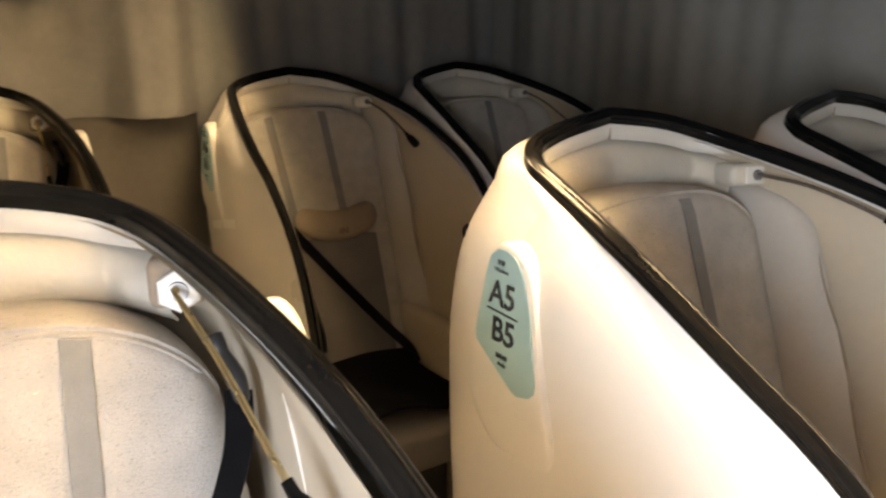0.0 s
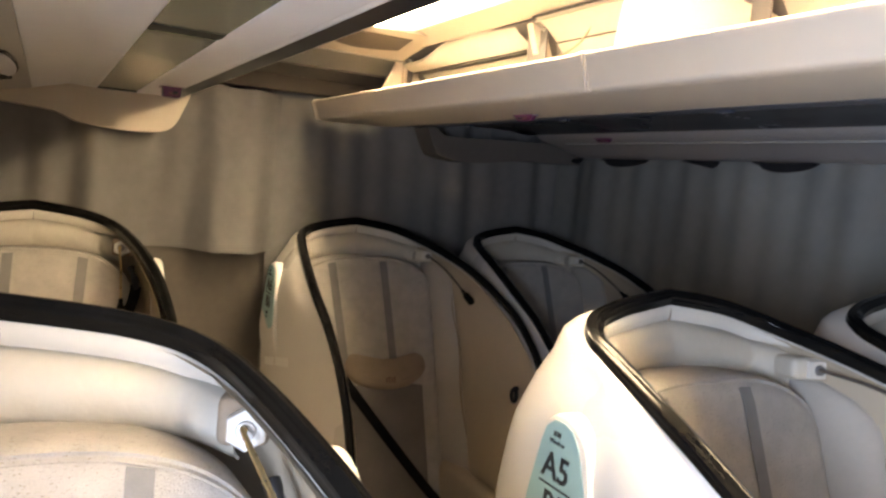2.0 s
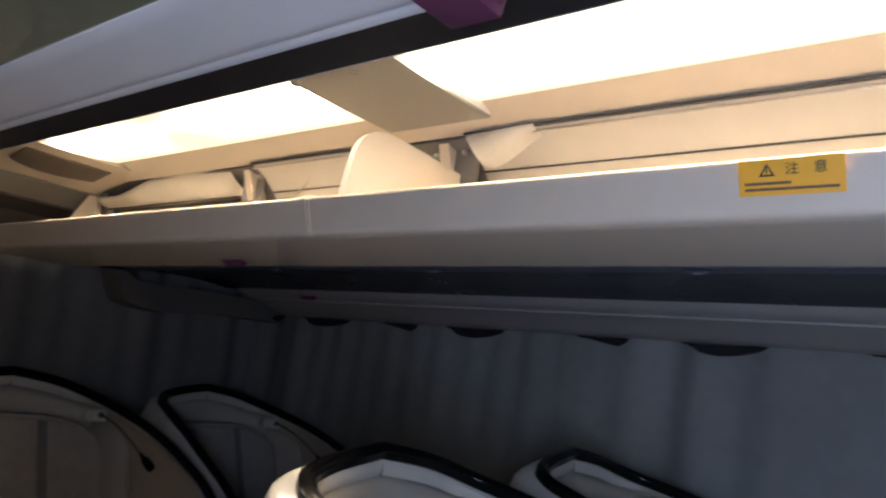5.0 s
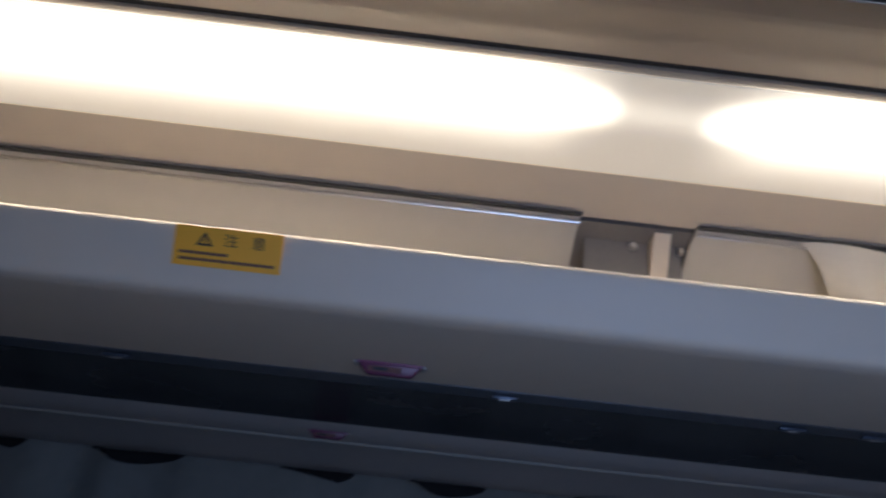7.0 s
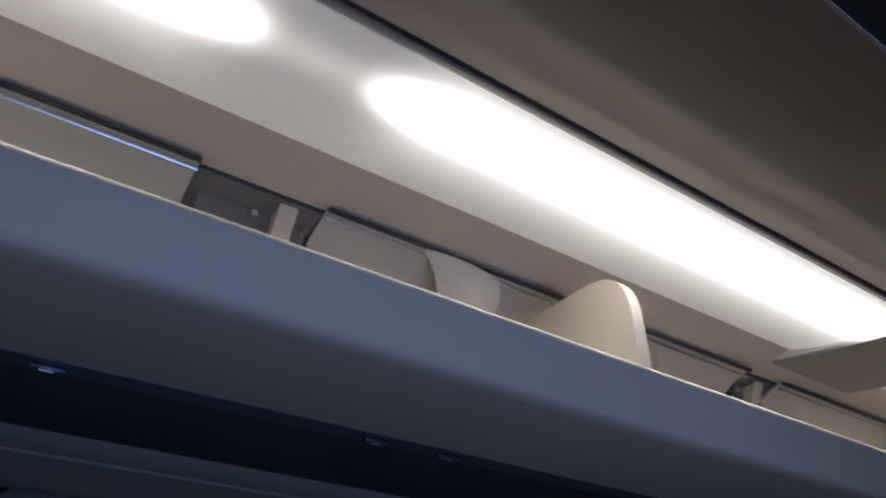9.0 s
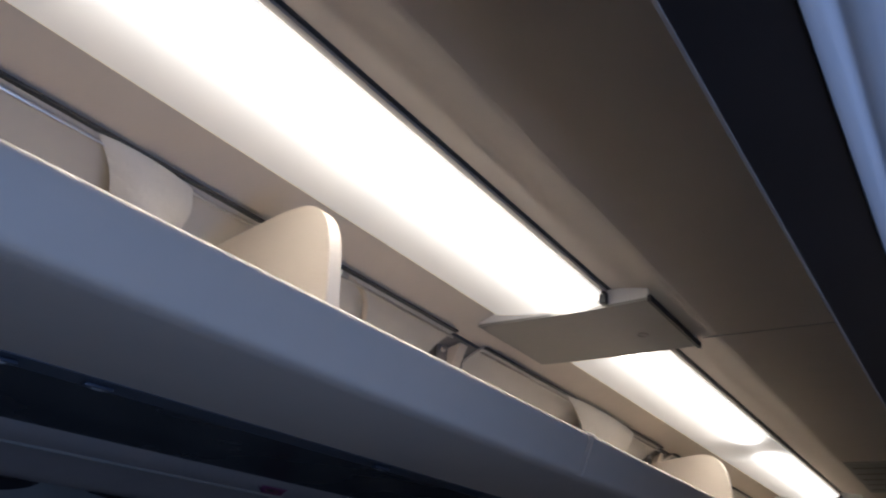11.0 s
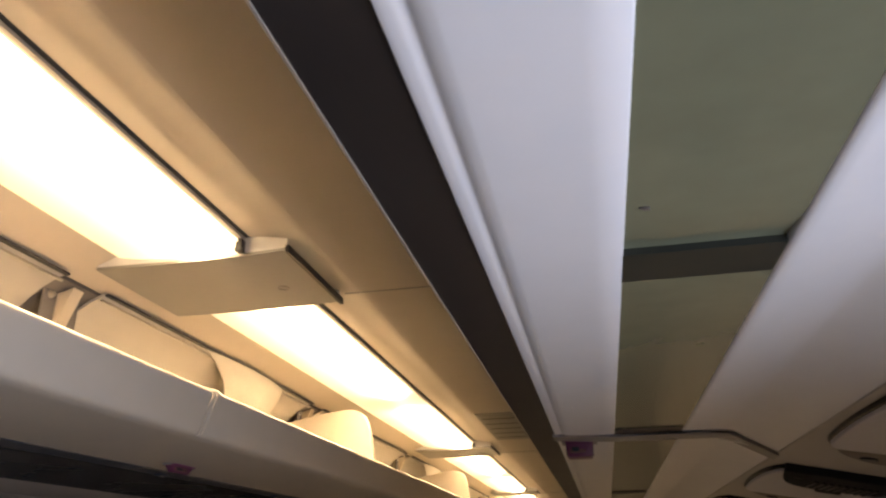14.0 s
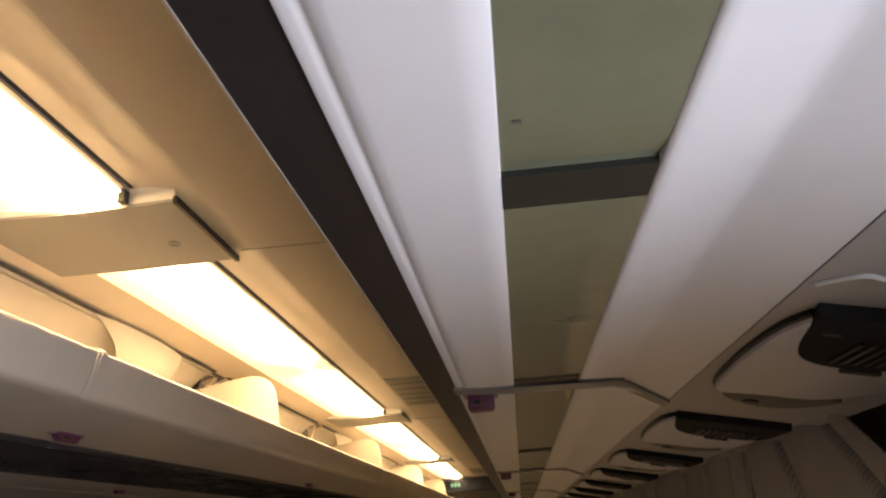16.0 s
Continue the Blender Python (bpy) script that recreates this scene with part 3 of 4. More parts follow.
def rack_divider(y, turn=0):
    """A moulded fin that stands across the rack, rounded at its top front corner."""
    e = thing("rack_divider", (-0.6, y, 0), "cream moulded divider fin standing across the luggage rack", "divider", "rack dividers", rz=turn)
    out = spline([(0.0, 1.930, 0), (-0.005, 1.970, 0), (-0.011, 2.012, 0), (-0.020, 2.040, 0), (-0.036, 2.059, 0), (-0.060, 2.067, 0), (-0.10, 2.065, 0), (-0.18, 2.052, 0), (-0.29, 2.032, 0)], 4)
    pts = [(p[0], p[1]) for p in out] + [(-0.31, 1.90), (-0.02, 1.90)]
    bm = extrude_profile(pts, -0.009, 0.009)
    bmesh.ops.bevel(bm, geom=[ed for ed in bm.edges if abs(ed.verts[0].co.y - ed.verts[1].co.y) < 1e-5], offset=0.007, segments=5, affect="EDGES", profile=0.5)
    part("fin", bm, M["rack"], e)
    part("foot", box(0.22, 0.05, 0.006, 0.002, c=(-0.13, 0, 1.905)), M["rack"], e)
    return e


for y, turn in ((-0.915, -12), (0.586, 0), (1.955, 0), (3.32, 0), (4.67, 0), (6.02, 0)):
    rack_divider(y, turn)


def rack_flap(y, slant):
    """A loose cream flap that hangs from the top of a wall panel, curled at its edges."""
    e = thing("rack_flap", (-0.795, y, 2.098), "loose cream vinyl flap hanging over the rack panel", "flap", "rack flaps")

    def fn(u, v):
        if slant > 0:
            yy = 0.120 * u * (1 - 0.45 * v) + slant * v + 0.006 * math.sin(6 * v)
            return (0.010 + 0.020 * math.sin(math.pi * u) * (0.4 + v) - 0.042 * v, yy, -0.078 * v * (1 - 0.15 * (u - 0.4) ** 2) - 0.004 * u)
        yy = 0.15 * u + 0.035 * v * (1 - u) + 0.008 * math.sin(5 * u)
        d = v * max(0.002, 0.060 - 0.064 * abs(u - 0.16) ** 1.15)
        return (0.012 + 0.012 * math.sin(2.5 * v + u) - 0.02 * v, yy, -d)
    part("cloth", thicken(grid(fn, 16, 10), 0.002), M["leather"], e)
    return e


for y, slant in ((-0.825, 0), (0.402, 0.078)):
    rack_flap(y, slant)


def wide_flap(y, length, label):
    """A long loose sheet over the panel top: its near edge sweeps down in a wave."""
    e = thing("rack_flap", (-0.795, y, 2.098), label, "flap", "rack flaps")

    def fn(u, v):
        yy = length * (u + (1 - u) ** 2 * (0.55 * v + 0.06 * math.sin(5 * v)))
        x = 0.012 + 0.010 * math.sin(3 * u + 2 * v) * v + 0.012 * math.sin(math.pi * u) - 0.058 * v ** 1.5
        return (x, yy, -0.105 * v + 0.004 * math.sin(8 * u) * v)
    part("cloth", thicken(grid(fn, 24, 14), 0.002), M["leather"], e)
    return e


wide_flap(1.45, 0.36, "wide loose cream vinyl sheet hanging over the rack panel")
wide_flap(3.25, 0.40, "wide loose cream vinyl sheet hanging over the rack panel")


def rack_strap(points, label):
    """A slack strap left on the wall behind the rack."""
    o = Vector(points[0])
    e = thing("rack_strap", o, label, "strap", "rack straps")
    part("webbing", tube([p - o for p in spline(points, 6)], 0.0045, 8, squash=0.35), M["lining"], e)
    part("anchor", box(0.006, 0.018, 0.012, 0.002, c=(0.002, 0, 0)), M["steel"], e, "small steel strap anchor")
    return e


rack_strap([(-0.875, -1.555, 2.062), (-0.872, -1.49, 2.034), (-0.868, -1.42, 2.028), (-0.858, -1.34, 2.046), (-0.835, -1.26, 2.078)], "slack tan luggage strap hanging on the rack wall")
rack_strap([(-0.790, 0.780, 2.094), (-0.793, 0.822, 2.090), (-0.802, 0.845, 2.076), (-0.822, 0.868, 2.052), (-0.845, 0.905, 2.020), (-0.872, 0.950, 1.985)], "slack tan luggage strap hanging over a rack panel")
# torn lining sheet at the rear end of the rack wall
e = thing("lining_sheet", (-0.80, -2.14, 2.05), "curled cream lining sheet peeling off the rear rack wall", "lining sheet")


def curl(u, v):
    """Upper wall sheet: sagged and torn low at its rear half, pulled tight towards the front."""
    y = 0.60 * u + 0.055 * u * (1 - v)
    top = 0.014 + 0.046 / (1 + math.exp(-(y - 0.215) / 0.035)) + 0.006 * max(0.0, 1 - y / 0.12)
    z = -0.006 + (top + 0.006) * v
    x = -0.040 + 0.030 * v ** 0.8 + (0.012 + 0.016 * math.exp(-((y - 0.17) / 0.10) ** 2)) * math.sin(math.pi * v * 0.75) + 0.004 * math.sin(14 * y + 2 * v)
    return (x, y, z)


part("sheet", thicken(grid(curl, 40, 10), 0.002), M["leather"], e)
part("lower_edge", box(0.004, 0.62, 0.003, c=(-0.034, 0.315, -0.006)), M["groove"], e, "dark joint under the sheet", smooth=False)

# underside of the rack at the wall, pelmet, curtain clips
prof = sheet(spline([(-0.932, 1.893, 0), (-1.10, 1.915, 0), (-1.28, 1.922, 0), (-1.412, 1.912, 0)], 3), -0.02)
prof = [(p[0], p[1]) for p in prof]
tagged(part("trim_dark_panel", extrude_profile(prof, RY0 + 0.03, RY1), M["navy"]), "dark glossy panel under the rack by the wall", "panel", kind="structure")
prof = [(-0.940, 1.8885), (-0.8825, 1.8860), (-0.8825, 1.899), (-0.940, 1.899)]
tagged(part("trim_rack_edge", extrude_profile(prof, RY0 + 0.25, RY1), M["edge_steel"]), "blue-grey metal edge under the rack", "trim", kind="structure")
prof = sheet(spline([(-1.405, 1.913, 0), (-1.44, 1.894, 0), (-1.52, 1.878, 0), (-1.60, 1.853, 0), (-1.64, 1.848, 0)], 3), -0.02)
prof = [(p[0], p[1]) for p in prof]
tagged(part("pelmet", extrude_profile(prof, RY0 + 0.1, RY1), M["pelmet"]), "grey moulded pelmet over the window curtains", "pelmet", kind="structure")
tagged(part("curtain_rail", tube([(-1.470, RY0 + 0.2, 1.887), (-1.470, RY1, 1.887)], 0.0040, 8), M["cover"]), "thin grey rail along the pelmet", "rail", kind="structure")
# the rounded end of the pelmet in the rear corner
prof = [(p[0], p[1]) for p in spline([(-0.988, 1.898, 0), (-0.999, 1.871, 0), (-1.020, 1.828, 0), (-1.052, 1.801, 0), (-1.178, 1.790, 0), (-1.394, 1.813, 0), (-1.66, 1.82, 0)], 4)] + [(-1.66, 1.893), (-1.292, 1.884), (-1.147, 1.876), (-1.058, 1.876), (-1.020, 1.898)]
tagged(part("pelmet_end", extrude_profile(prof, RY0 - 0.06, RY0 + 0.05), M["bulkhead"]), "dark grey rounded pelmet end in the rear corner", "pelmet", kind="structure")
CLIPS = [(-2.31, 0.09), (-2.02, 0.18), (-1.67, 0.10), (-1.37, 0.16), (-0.95, 0.11), (-0.635, 0.15), (-0.245, 0.11), (0.04, 0.115)] + [(0.40 + 0.34 * k + 0.04 * (k % 2), 0.11 + 0.04 * (k % 2)) for k in range(16)]
for i, (y, wide) in enumerate(CLIPS):
    e = thing("curtain_clip", (XL + 0.083, y - 0.02, 1.810), "black curtain tab tucked under the pelmet", "clip", "curtain clips")

    def fn(u, v, k=i, wide=wide):
        low = 0.026 * v * (math.sin(math.pi * u ** 0.7) ** 0.6 if k % 2 else (0.15 + 0.85 * u) * min(1.0, 4 * (1 - u)) ** 0.7)
        return (0.008 * math.sin(3 * u + k) + 0.012 * v, 1.2 * wide * (u - 0.5) + 0.03 * v, 0.034 - low)
    part("tab", thicken(grid(fn, 12, 4), 0.004), M["clip"], e)


# ---- row tags ----
def row_tag(at, turn, lab, half=0.036, tall=0.012, deep=0.016):
    """A purple holder whose front tapers downwards, with a dark slip in it and clear ends."""
    e = thing("row_tag", (0, 0, 0), lab, "tag", "purple row tags")
    e.matrix_world = at @ pose(0, 0, 0, 0, 0, turn)
    part("back_plate", box(2 * half + 0.004, deep + 0.006, 0.0025, 0.001, c=(0, 0, 0.0012)), M["purple_pale"], e, "pale pink holder edge")
    bm = box(2 * half, deep, tall, 0.0, c=(0, 0, tall / 2 + 0.002))
    for v in bm.verts:
        if v.co.z > tall * 0.6:
            v.co.x *= 0.72 if deep < 0.02 else 0.86
            v.co.y *= 0.6 if deep < 0.02 else 0.86
    bmesh.ops.bevel(bm, geom=bm.edges[:], offset=0.0015, segments=2, affect="EDGES", profile=0.5)
    body = part("holder", bm, M["purple"], e)
    for s in (-1, 1):
        part("slip", box(half * 1.1, 0.0012, tall * 0.5, c=(-half * 0.15, s * deep * 0.45, tall * 0.5 + 0.002)), M["tag_face"], body, "dark rust paper slip", smooth=False)
        part("mark", box(half * 0.5, 0.0008, tall * 0.3, c=(-half * 0.30, s * deep * 0.50, tall * 0.5 + 0.002)), M["ink"], body, smooth=False)
        part("end_clip", box(0.006, deep, 0.003, 0.001, c=(s * (half + 0.003), 0, 0.0016)), M["pelmet"], e, "clear plastic end clip")
        if deep > 0.02:
            part("side_plate", box(0.0015, deep * 0.80, tall * 0.74, c=(s * half * 0.935, 0, tall * 0.47 + 0.002)), M["ink"], body, "black side plate", smooth=False)
    return e


for y in (-1.44, -0.095, 1.43, 2.95, 4.4):
    row_tag(pose(-0.800, y, 1.8835, 180, 0, 0), -90, "small purple row tag stuck under the rack lip")
for y in (-1.91, -0.22, 1.30, 2.8):
    row_tag(pose(-1.432, y, 1.899, 180, 0, 0), -90, "small purple row tag on the pelmet")
for y in (-2.04, -0.30, 1.47, 3.37, 5.2):
    row_tag(pose(-0.106, y, 1.8975, 180, 0, 0), 0, "small purple row tag under the ceiling duct", 0.0225, 0.024, 0.040)

# ---- central duct ----
D0 = -2.36
BANDS = (-1.16, 0.66, 2.5, 4.3)
SEG = [D0, 1.40, 3.30, 5.15, 6.95]


def bend(x):
    """How far a joint of the duct trails forward on its sloping side."""
    return 0.0 if x < 0.06 else 0.03 * (x - 0.06) / 0.062 if x < 0.122 else 0.03 + 1.30 * (x - 0.122)


def duct_section(y0, y1):
    e = thing("ceiling_duct", (0, (y0 + y1) / 2, 0), "white ceiling duct with a recessed green panel", "ceiling duct", "duct sections")
    mid, h = (y0 + y1) / 2, (y1 - y0) / 2 - 0.004
    left = [(p[0], p[1]) for p in spline([(-0.141, 1.8996, 0), (-0.1390, 1.8992, 0), (-0.1345, 1.8991, 0), (-0.1315, 1.8996, 0), (-0.1293, 1.8997, 0), (-0.1265, 1.8985, 0), (-0.1215, 1.8974, 0), (-0.111, 1.8970, 0), (-0.0515, 1.8966, 0)], 3)]
    part("left_panel", extrude_profile(left + [(-0.050, 1.8975), (-0.050, 1.922), (-0.141, 1.922)], -h, h), M["duct"], e)
    right = [(0.050, 1.922), (0.050, 1.9010), (0.0504, 1.8992), (0.0522, 1.8975), (0.056, 1.8966), (0.062, 1.8967), (0.110, 1.8996), (0.119, 1.9000), (0.124, 1.8995), (0.132, 1.8978), (0.150, 1.893), (0.206, 1.8785), (0.212, 1.877), (0.212, 1.922)]
    bm = extrude_profile(right, -h, h)
    for v in bm.verts:
        if (v.co.y < 0 and y0 > D0) or (v.co.y > 0 and y1 < 6.9):
            v.co.y += bend(v.co.x)
    part("right_panel", bm, M["duct"], e)
    def green(u, v):
        y = -h + 2 * h * v
        up = max(max(0.0, 1 - abs(y + mid - b + 0.002) / 0.05) for b in BANDS)
        return (-0.051 + 0.102 * u, y, 1.8982 + (0.004 * up * up if any(y + mid < b for b in BANDS) else 0))
    part("green_panel", grid(green, 1, max(8, int(h * 160))), M["green"], e, "dull green glossy recessed panel")
    if y0 < 0.594 < y1:
        blot = [(0.003 * math.cos(a) * (1 + 0.35 * math.sin(3 * a)), 0.002 * math.sin(a) * (1 + 0.3 * math.cos(5 * a))) for a in np.linspace(0, 2 * math.pi, 19)[:-1]]
        part("smudge", plate(blot, 0.0008), M["grille"], e, "small dark smudge", smooth=False, at=Matrix.Translation((-0.039, 0.594 - mid, 1.8973)) @ pose(0, 0, 0, 0, 0, 35))
    part("core", box(0.34, 2 * h, 0.20, c=(0.035, 0, 2.023)), M["wall"], e, smooth=False)
    return e


for a, b in zip(SEG, SEG[1:]):
    duct_section(a, b)
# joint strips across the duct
# near-black strip stands in for the shade between duct and shroud
tagged(part("trim_duct_gap_shade", box(0.10, 0.025, 0.010, c=(0, D0 + 0.03, 1.9012)), M["dark"], smooth=False), "dark strip for the shade where the duct meets its shroud", "trim", kind="structure")
for y in SEG[1:-1]:
    pts = [(-0.145, 1.897), (-0.05, 1.892), (0.05, 1.892), (0.122, 1.895), (0.15, 1.887), (0.215, 1.871), (0.215, 1.88), (0.15, 1.897), (0.122, 1.904), (-0.145, 1.906)]
    bm = extrude_profile(pts, y + 0.0, y + 0.05)
    for v in bm.verts:
        v.co.y += bend(v.co.x)
    tagged(part("trim_duct_joint", bm, M["pelmet"], smooth=False), "grey moulded joint strip across the ceiling duct", "trim", kind="structure")
    # shade in the joint's gap, put in as a near-black strip
    tagged(part("trim_duct_shadow", box(0.10, 0.036, 0.010, c=(0, y - 0.020, 1.9012)), M["dark"], smooth=False), "dark strip for the shade in the gap at the duct joint", "trim", kind="structure")
for y in BANDS:
    # shade where the green panel steps up, painted as a dark band
    tagged(part("trim_green_shade", box(0.100, 0.050, 0.012, c=(0, y + 0.026, 1.9030)), M["green_dark"], smooth=False), "dark band painting the recess shade across the green duct panel", "trim", kind="structure")
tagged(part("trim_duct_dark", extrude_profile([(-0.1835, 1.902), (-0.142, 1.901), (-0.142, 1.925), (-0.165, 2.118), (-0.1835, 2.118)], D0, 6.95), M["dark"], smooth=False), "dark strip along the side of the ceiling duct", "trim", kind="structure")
# the lit lower edge of the dark strip, painted as a beige line
tagged(part("trim_duct_edge_glint", extrude_profile([(-0.1856, 1.9024), (-0.1837, 1.9016), (-0.1837, 1.908), (-0.1856, 1.908)], D0, 6.95), M["beige"], smooth=False), "thin beige line painting the glow on the duct's lower edge", "trim", kind="structure")
# rear end shroud of the duct
pts = spline([(-0.205, 1.91, 0), (-0.185, 1.86, 0), (-0.160, 1.812, 0), (-0.115, 1.790, 0), (0.0, 1.787, 0), (0.10, 1.798, 0), (0.20, 1.828, 0), (0.58, 1.85, 0)], 4)
tagged(part("duct_shroud", extrude_profile([(p[0], p[1]) for p in pts] + [(0.58, 1.91)], D0 - 0.09, D0 + 0.01), M["rack"]), "off-white curved shroud closing the duct at the rear", "trim", kind="structure")


for y in (-0.77, 1.27, 3.2, 5.15):
    tagged(part("trim_ceiling_joint", box(0.30, 0.0022, 0.0015, c=(-0.30, y, 2.1170)), M["cover"], smooth=False), "hairline joint across the beige ceiling", "trim", kind="structure")
# ceiling grille
def ceiling_grille(x, y):
    e = thing("ceiling_grille", (x, y, 2.116), "small brown air grille in the beige ceiling", "air grille", "ceiling grilles")
    part("frame", plate([(-0.075, -0.25), (0.075, -0.25), (0.075, 0.25), (-0.075, 0.25)], 0.004), M["cover"], e, smooth=False, at=pose(0, 0, 0.002, 180))
    for k in range(5):
        part("slat", box(0.128, 0.010, 0.0016, c=(0, -0.18 + k * 0.09, -0.0036)), M["grille"], e, smooth=False)
    part("backing", box(0.132, 0.47, 0.002, c=(0, 0, -0.0025)), M["cover"], e, smooth=False)
    return e


for y in (2.605, 6.2):
    ceiling_grille(-0.345, y)

# ---- service units beside the duct ----
SLOPE = 11.3
prof = sheet([(0.213, 1.876), (0.30, 1.8587), (0.45, 1.8287), (0.455, 1.815)], 0.02)
tagged(part("service_panel", extrude_profile(prof, D0, 6.95), M["psu_panel"]), "brown panel that carries the service units", "panel", kind="structure")


def flat_cap(outline, z, bevel=0.0):
    """A plate that hangs down from the panel to z."""
    bm = plate(outline, -z, bevel)
    for v in bm.verts:
        v.co.z = -v.co.z
    return bm


def service_unit(y):
    e = thing("service_unit", (0, 0, 0), "grey overhead service unit with a black air vent", "service unit", "overhead service units")
    e.matrix_world = pose(0.213, y, 1.876, 0, SLOPE, 0)
    loop = [(0.034, -0.004, 0), (0.023, 0.04, 0), (0.018, 0.11, 0), (0.018, 0.22, 0), (0.025, 0.335, 0), (0.032, 0.378, 0), (0.046, 0.394, 0), (0.075, 0.388, 0), (0.11, 0.384, 0), (0.145, 0.384, 0), (0.178, 0.370, 0), (0.204, 0.332, 0), (0.224, 0.26, 0), (0.228, 0.012, 0)]
    out = [(p[0], p[1]) for p in spline(loop, 5)]
    cx, cy = 0.14, 0.22
    ring = [(cx + (x - cx) * 1.035, cy + (q - cy) * 1.02 - 0.005) for x, q in out]
    part("gasket", flat_cap(ring, -0.0065, 0.002), M["rubber"], e, "black rubber gasket")
    bm = flat_cap(out, -0.012, 0.005)
    part("body", bm, M["psu"], e, "grey rounded body")
    vl = spline([(0.031, -0.034, 0), (0.034, -0.008, 0), (0.041, 0.036, 0), (0.051, 0.086, 0), (0.066, 0.128, 0), (0.092, 0.154, 0), (0.131, 0.163, 0), (0.170, 0.155, 0), (0.226, 0.120, 0), (0.232, -0.034, 0)], 4)
    vent = part("vent", flat_cap([(p[0], p[1]) for p in vl], -0.0145, 0.003), M["clip"], e, "black air vent")
    for k in range(9):
        part("vent_slat", box(0.005, 0.088, 0.004, c=(0.098 + k * 0.0125, 0.084, -0.0158)), M["black"], vent, smooth=False)
    part("vent_latch", box(0.045, 0.012, 0.006, 0.002, c=(0.148, 0.170, -0.014)), M["groove"], vent)
    part("vent_mark", box(0.016, 0.006, 0.0015, c=(0.062, 0.022, -0.0148)), M["groove"], vent, smooth=False)
    slot = spline([(0.045, 0.385, 0), (0.056, 0.428, 0), (0.085, 0.462, 0), (0.125, 0.484, 0), (0.165, 0.470, 0), (0.195, 0.425, 0), (0.205, 0.375, 0), (0.12, 0.360, 0), (0.045, 0.385, 0)], 4)[:-1]
    rec = part("lamp_recess", flat_cap([(p[0], p[1]) for p in slot], -0.0105, 0.002), M["grille"], e, "dark reading lamp recess")
    part("lamp_lens", tube([(0.098, 0.440, -0.0095), (0.098, 0.440, -0.0135)], 0.012, 14), M["black"], rec)
    return e


for k in range(-4, 9):
    service_unit(0.977 + 0.70 * k)
tagged(part("trim_service_strip", tube(spline([(0.221, 0.888, 1.873), (0.236, 0.868, 1.870), (0.252, 0.857, 1.867), (0.275, 0.866, 1.8625), (0.44, 0.93, 1.829)], 6), 0.0026, 8), M["white"]), "pale grey bead across the service panel", "trim", kind="structure")

# ---- front display ----
e = thing("led_display", (-0.74, 6.86, 2.055), "black box display with dim green digits", "display")
part("case", box(1.0, 0.12, 0.12, 0.01), M["black"], e)
part("screen", box(0.94, 0.004, 0.085, c=(0, -0.062, 0)), M["navy"], e, smooth=False)
for k in range(3):
    part("digit", box(0.018, 0.003, 0.03, c=(0.12 + 0.03 * k, -0.066, 0)), M["glow_green"], e, smooth=False)

# ---- caution sticker ----
e = thing("caution_sticker", (-0.5925, -0.250, 1.921), "yellow caution sticker with black writing on the rack lip", "sticker")
e.matrix_world = Matrix.Translation((-0.5918, -0.250, 1.9215)) @ Matrix(((0, 0, 1, 0), (1, 0, 0, 0), (0, 1, 0, 0), (0, 0, 0, 1))) @ pose(0, 0, 0, 20)
part("sheet", box(0.100, 0.037, 0.001, c=(0, 0, 0.0005)), M["yellow"], e, smooth=False)
letters("注", 0.013, M["ink"], e, pose(0.002, 0.007, 0.0012))
letters("意", 0.013, M["ink"], e, pose(0.028, 0.007, 0.0012))
bm = plate([(-0.030, 0.001), (-0.014, 0.001), (-0.022, 0.014)], 0.0008)
tri = part("triangle", bm, M["ink"], e, smooth=False, at=Matrix.Translation((0, 0, 0.001)))
part("triangle_inset", plate([(-0.0265, 0.003), (-0.0175, 0.003), (-0.022, 0.0105)], 0.0005), M["yellow"], tri, smooth=False, at=Matrix.Translation((0, 0, 0.0009)))
part("mark", box(0.0012, 0.005, 0.0005, c=(-0.022, 0.0062, 0.0018)), M["ink"], tri, smooth=False)
for x, y, w in ((-0.022, -0.006, 0.045), (0.0, -0.012, 0.088)):
    part("text_bar", box(w, 0.0028, 0.0006, c=(x, y, 0.0012)), M["ink_faint"], e, smooth=False)

# ---- small fittings under the rack ----
for y in (-1.9, -1.44, -0.963, -0.452, 0.055, 0.438, 0.548, 1.05, 1.56, 2.1):
    e = thing("rack_latch", (-0.912, y, 1.8845), "small grey latch on the rack edge", "latch", "rack latches")
    part("plate", box(0.012, 0.034, 0.004, 0.001), M["edge_steel"], e)
    part("pin", tube([(0, -0.007, -0.002), (0, 0.007, -0.002)], 0.002, 8), M["steel"], e)
e = thing("paper_chip", (-0.70, -0.02, 1.985), "tiny yellow paper chip behind the rack lip", "paper scrap")
e.location = (-0.845, -0.01, 2.046)
part("slip", box(0.003, 0.026, 0.006), M["yellow"], e, smooth=False)
# ---- pod seats ----
TOP, BOTTOM = 0.013, -1.34
RIM = [(0, -0.009, 0.017), (0.065, 0.001, 0.009), (0.121, 0.007, -0.001), (0.173, 0.022, -0.016), (0.208, 0.066, -0.032), (0.228, 0.131, -0.047), (0.245, 0.204, -0.065), (0.261, 0.284, -0.087),
       (0.275, 0.371, -0.116), (0.285, 0.468, -0.156), (0.290, 0.578, -0.208), (0.291, 0.679, -0.286), (0.289, 0.752, -0.385), (0.285, 0.791, -0.506), (0.280, 0.807, -0.646), (0.278, 0.785, -0.85), (0.275, 0.730, -1.05), (0.27, 0.66, -1.20), (0.265, 0.62, -1.34)]
HALF = [(z, x) for x, y, z in RIM]
FRONT = [(z, y) for x, y, z in RIM]
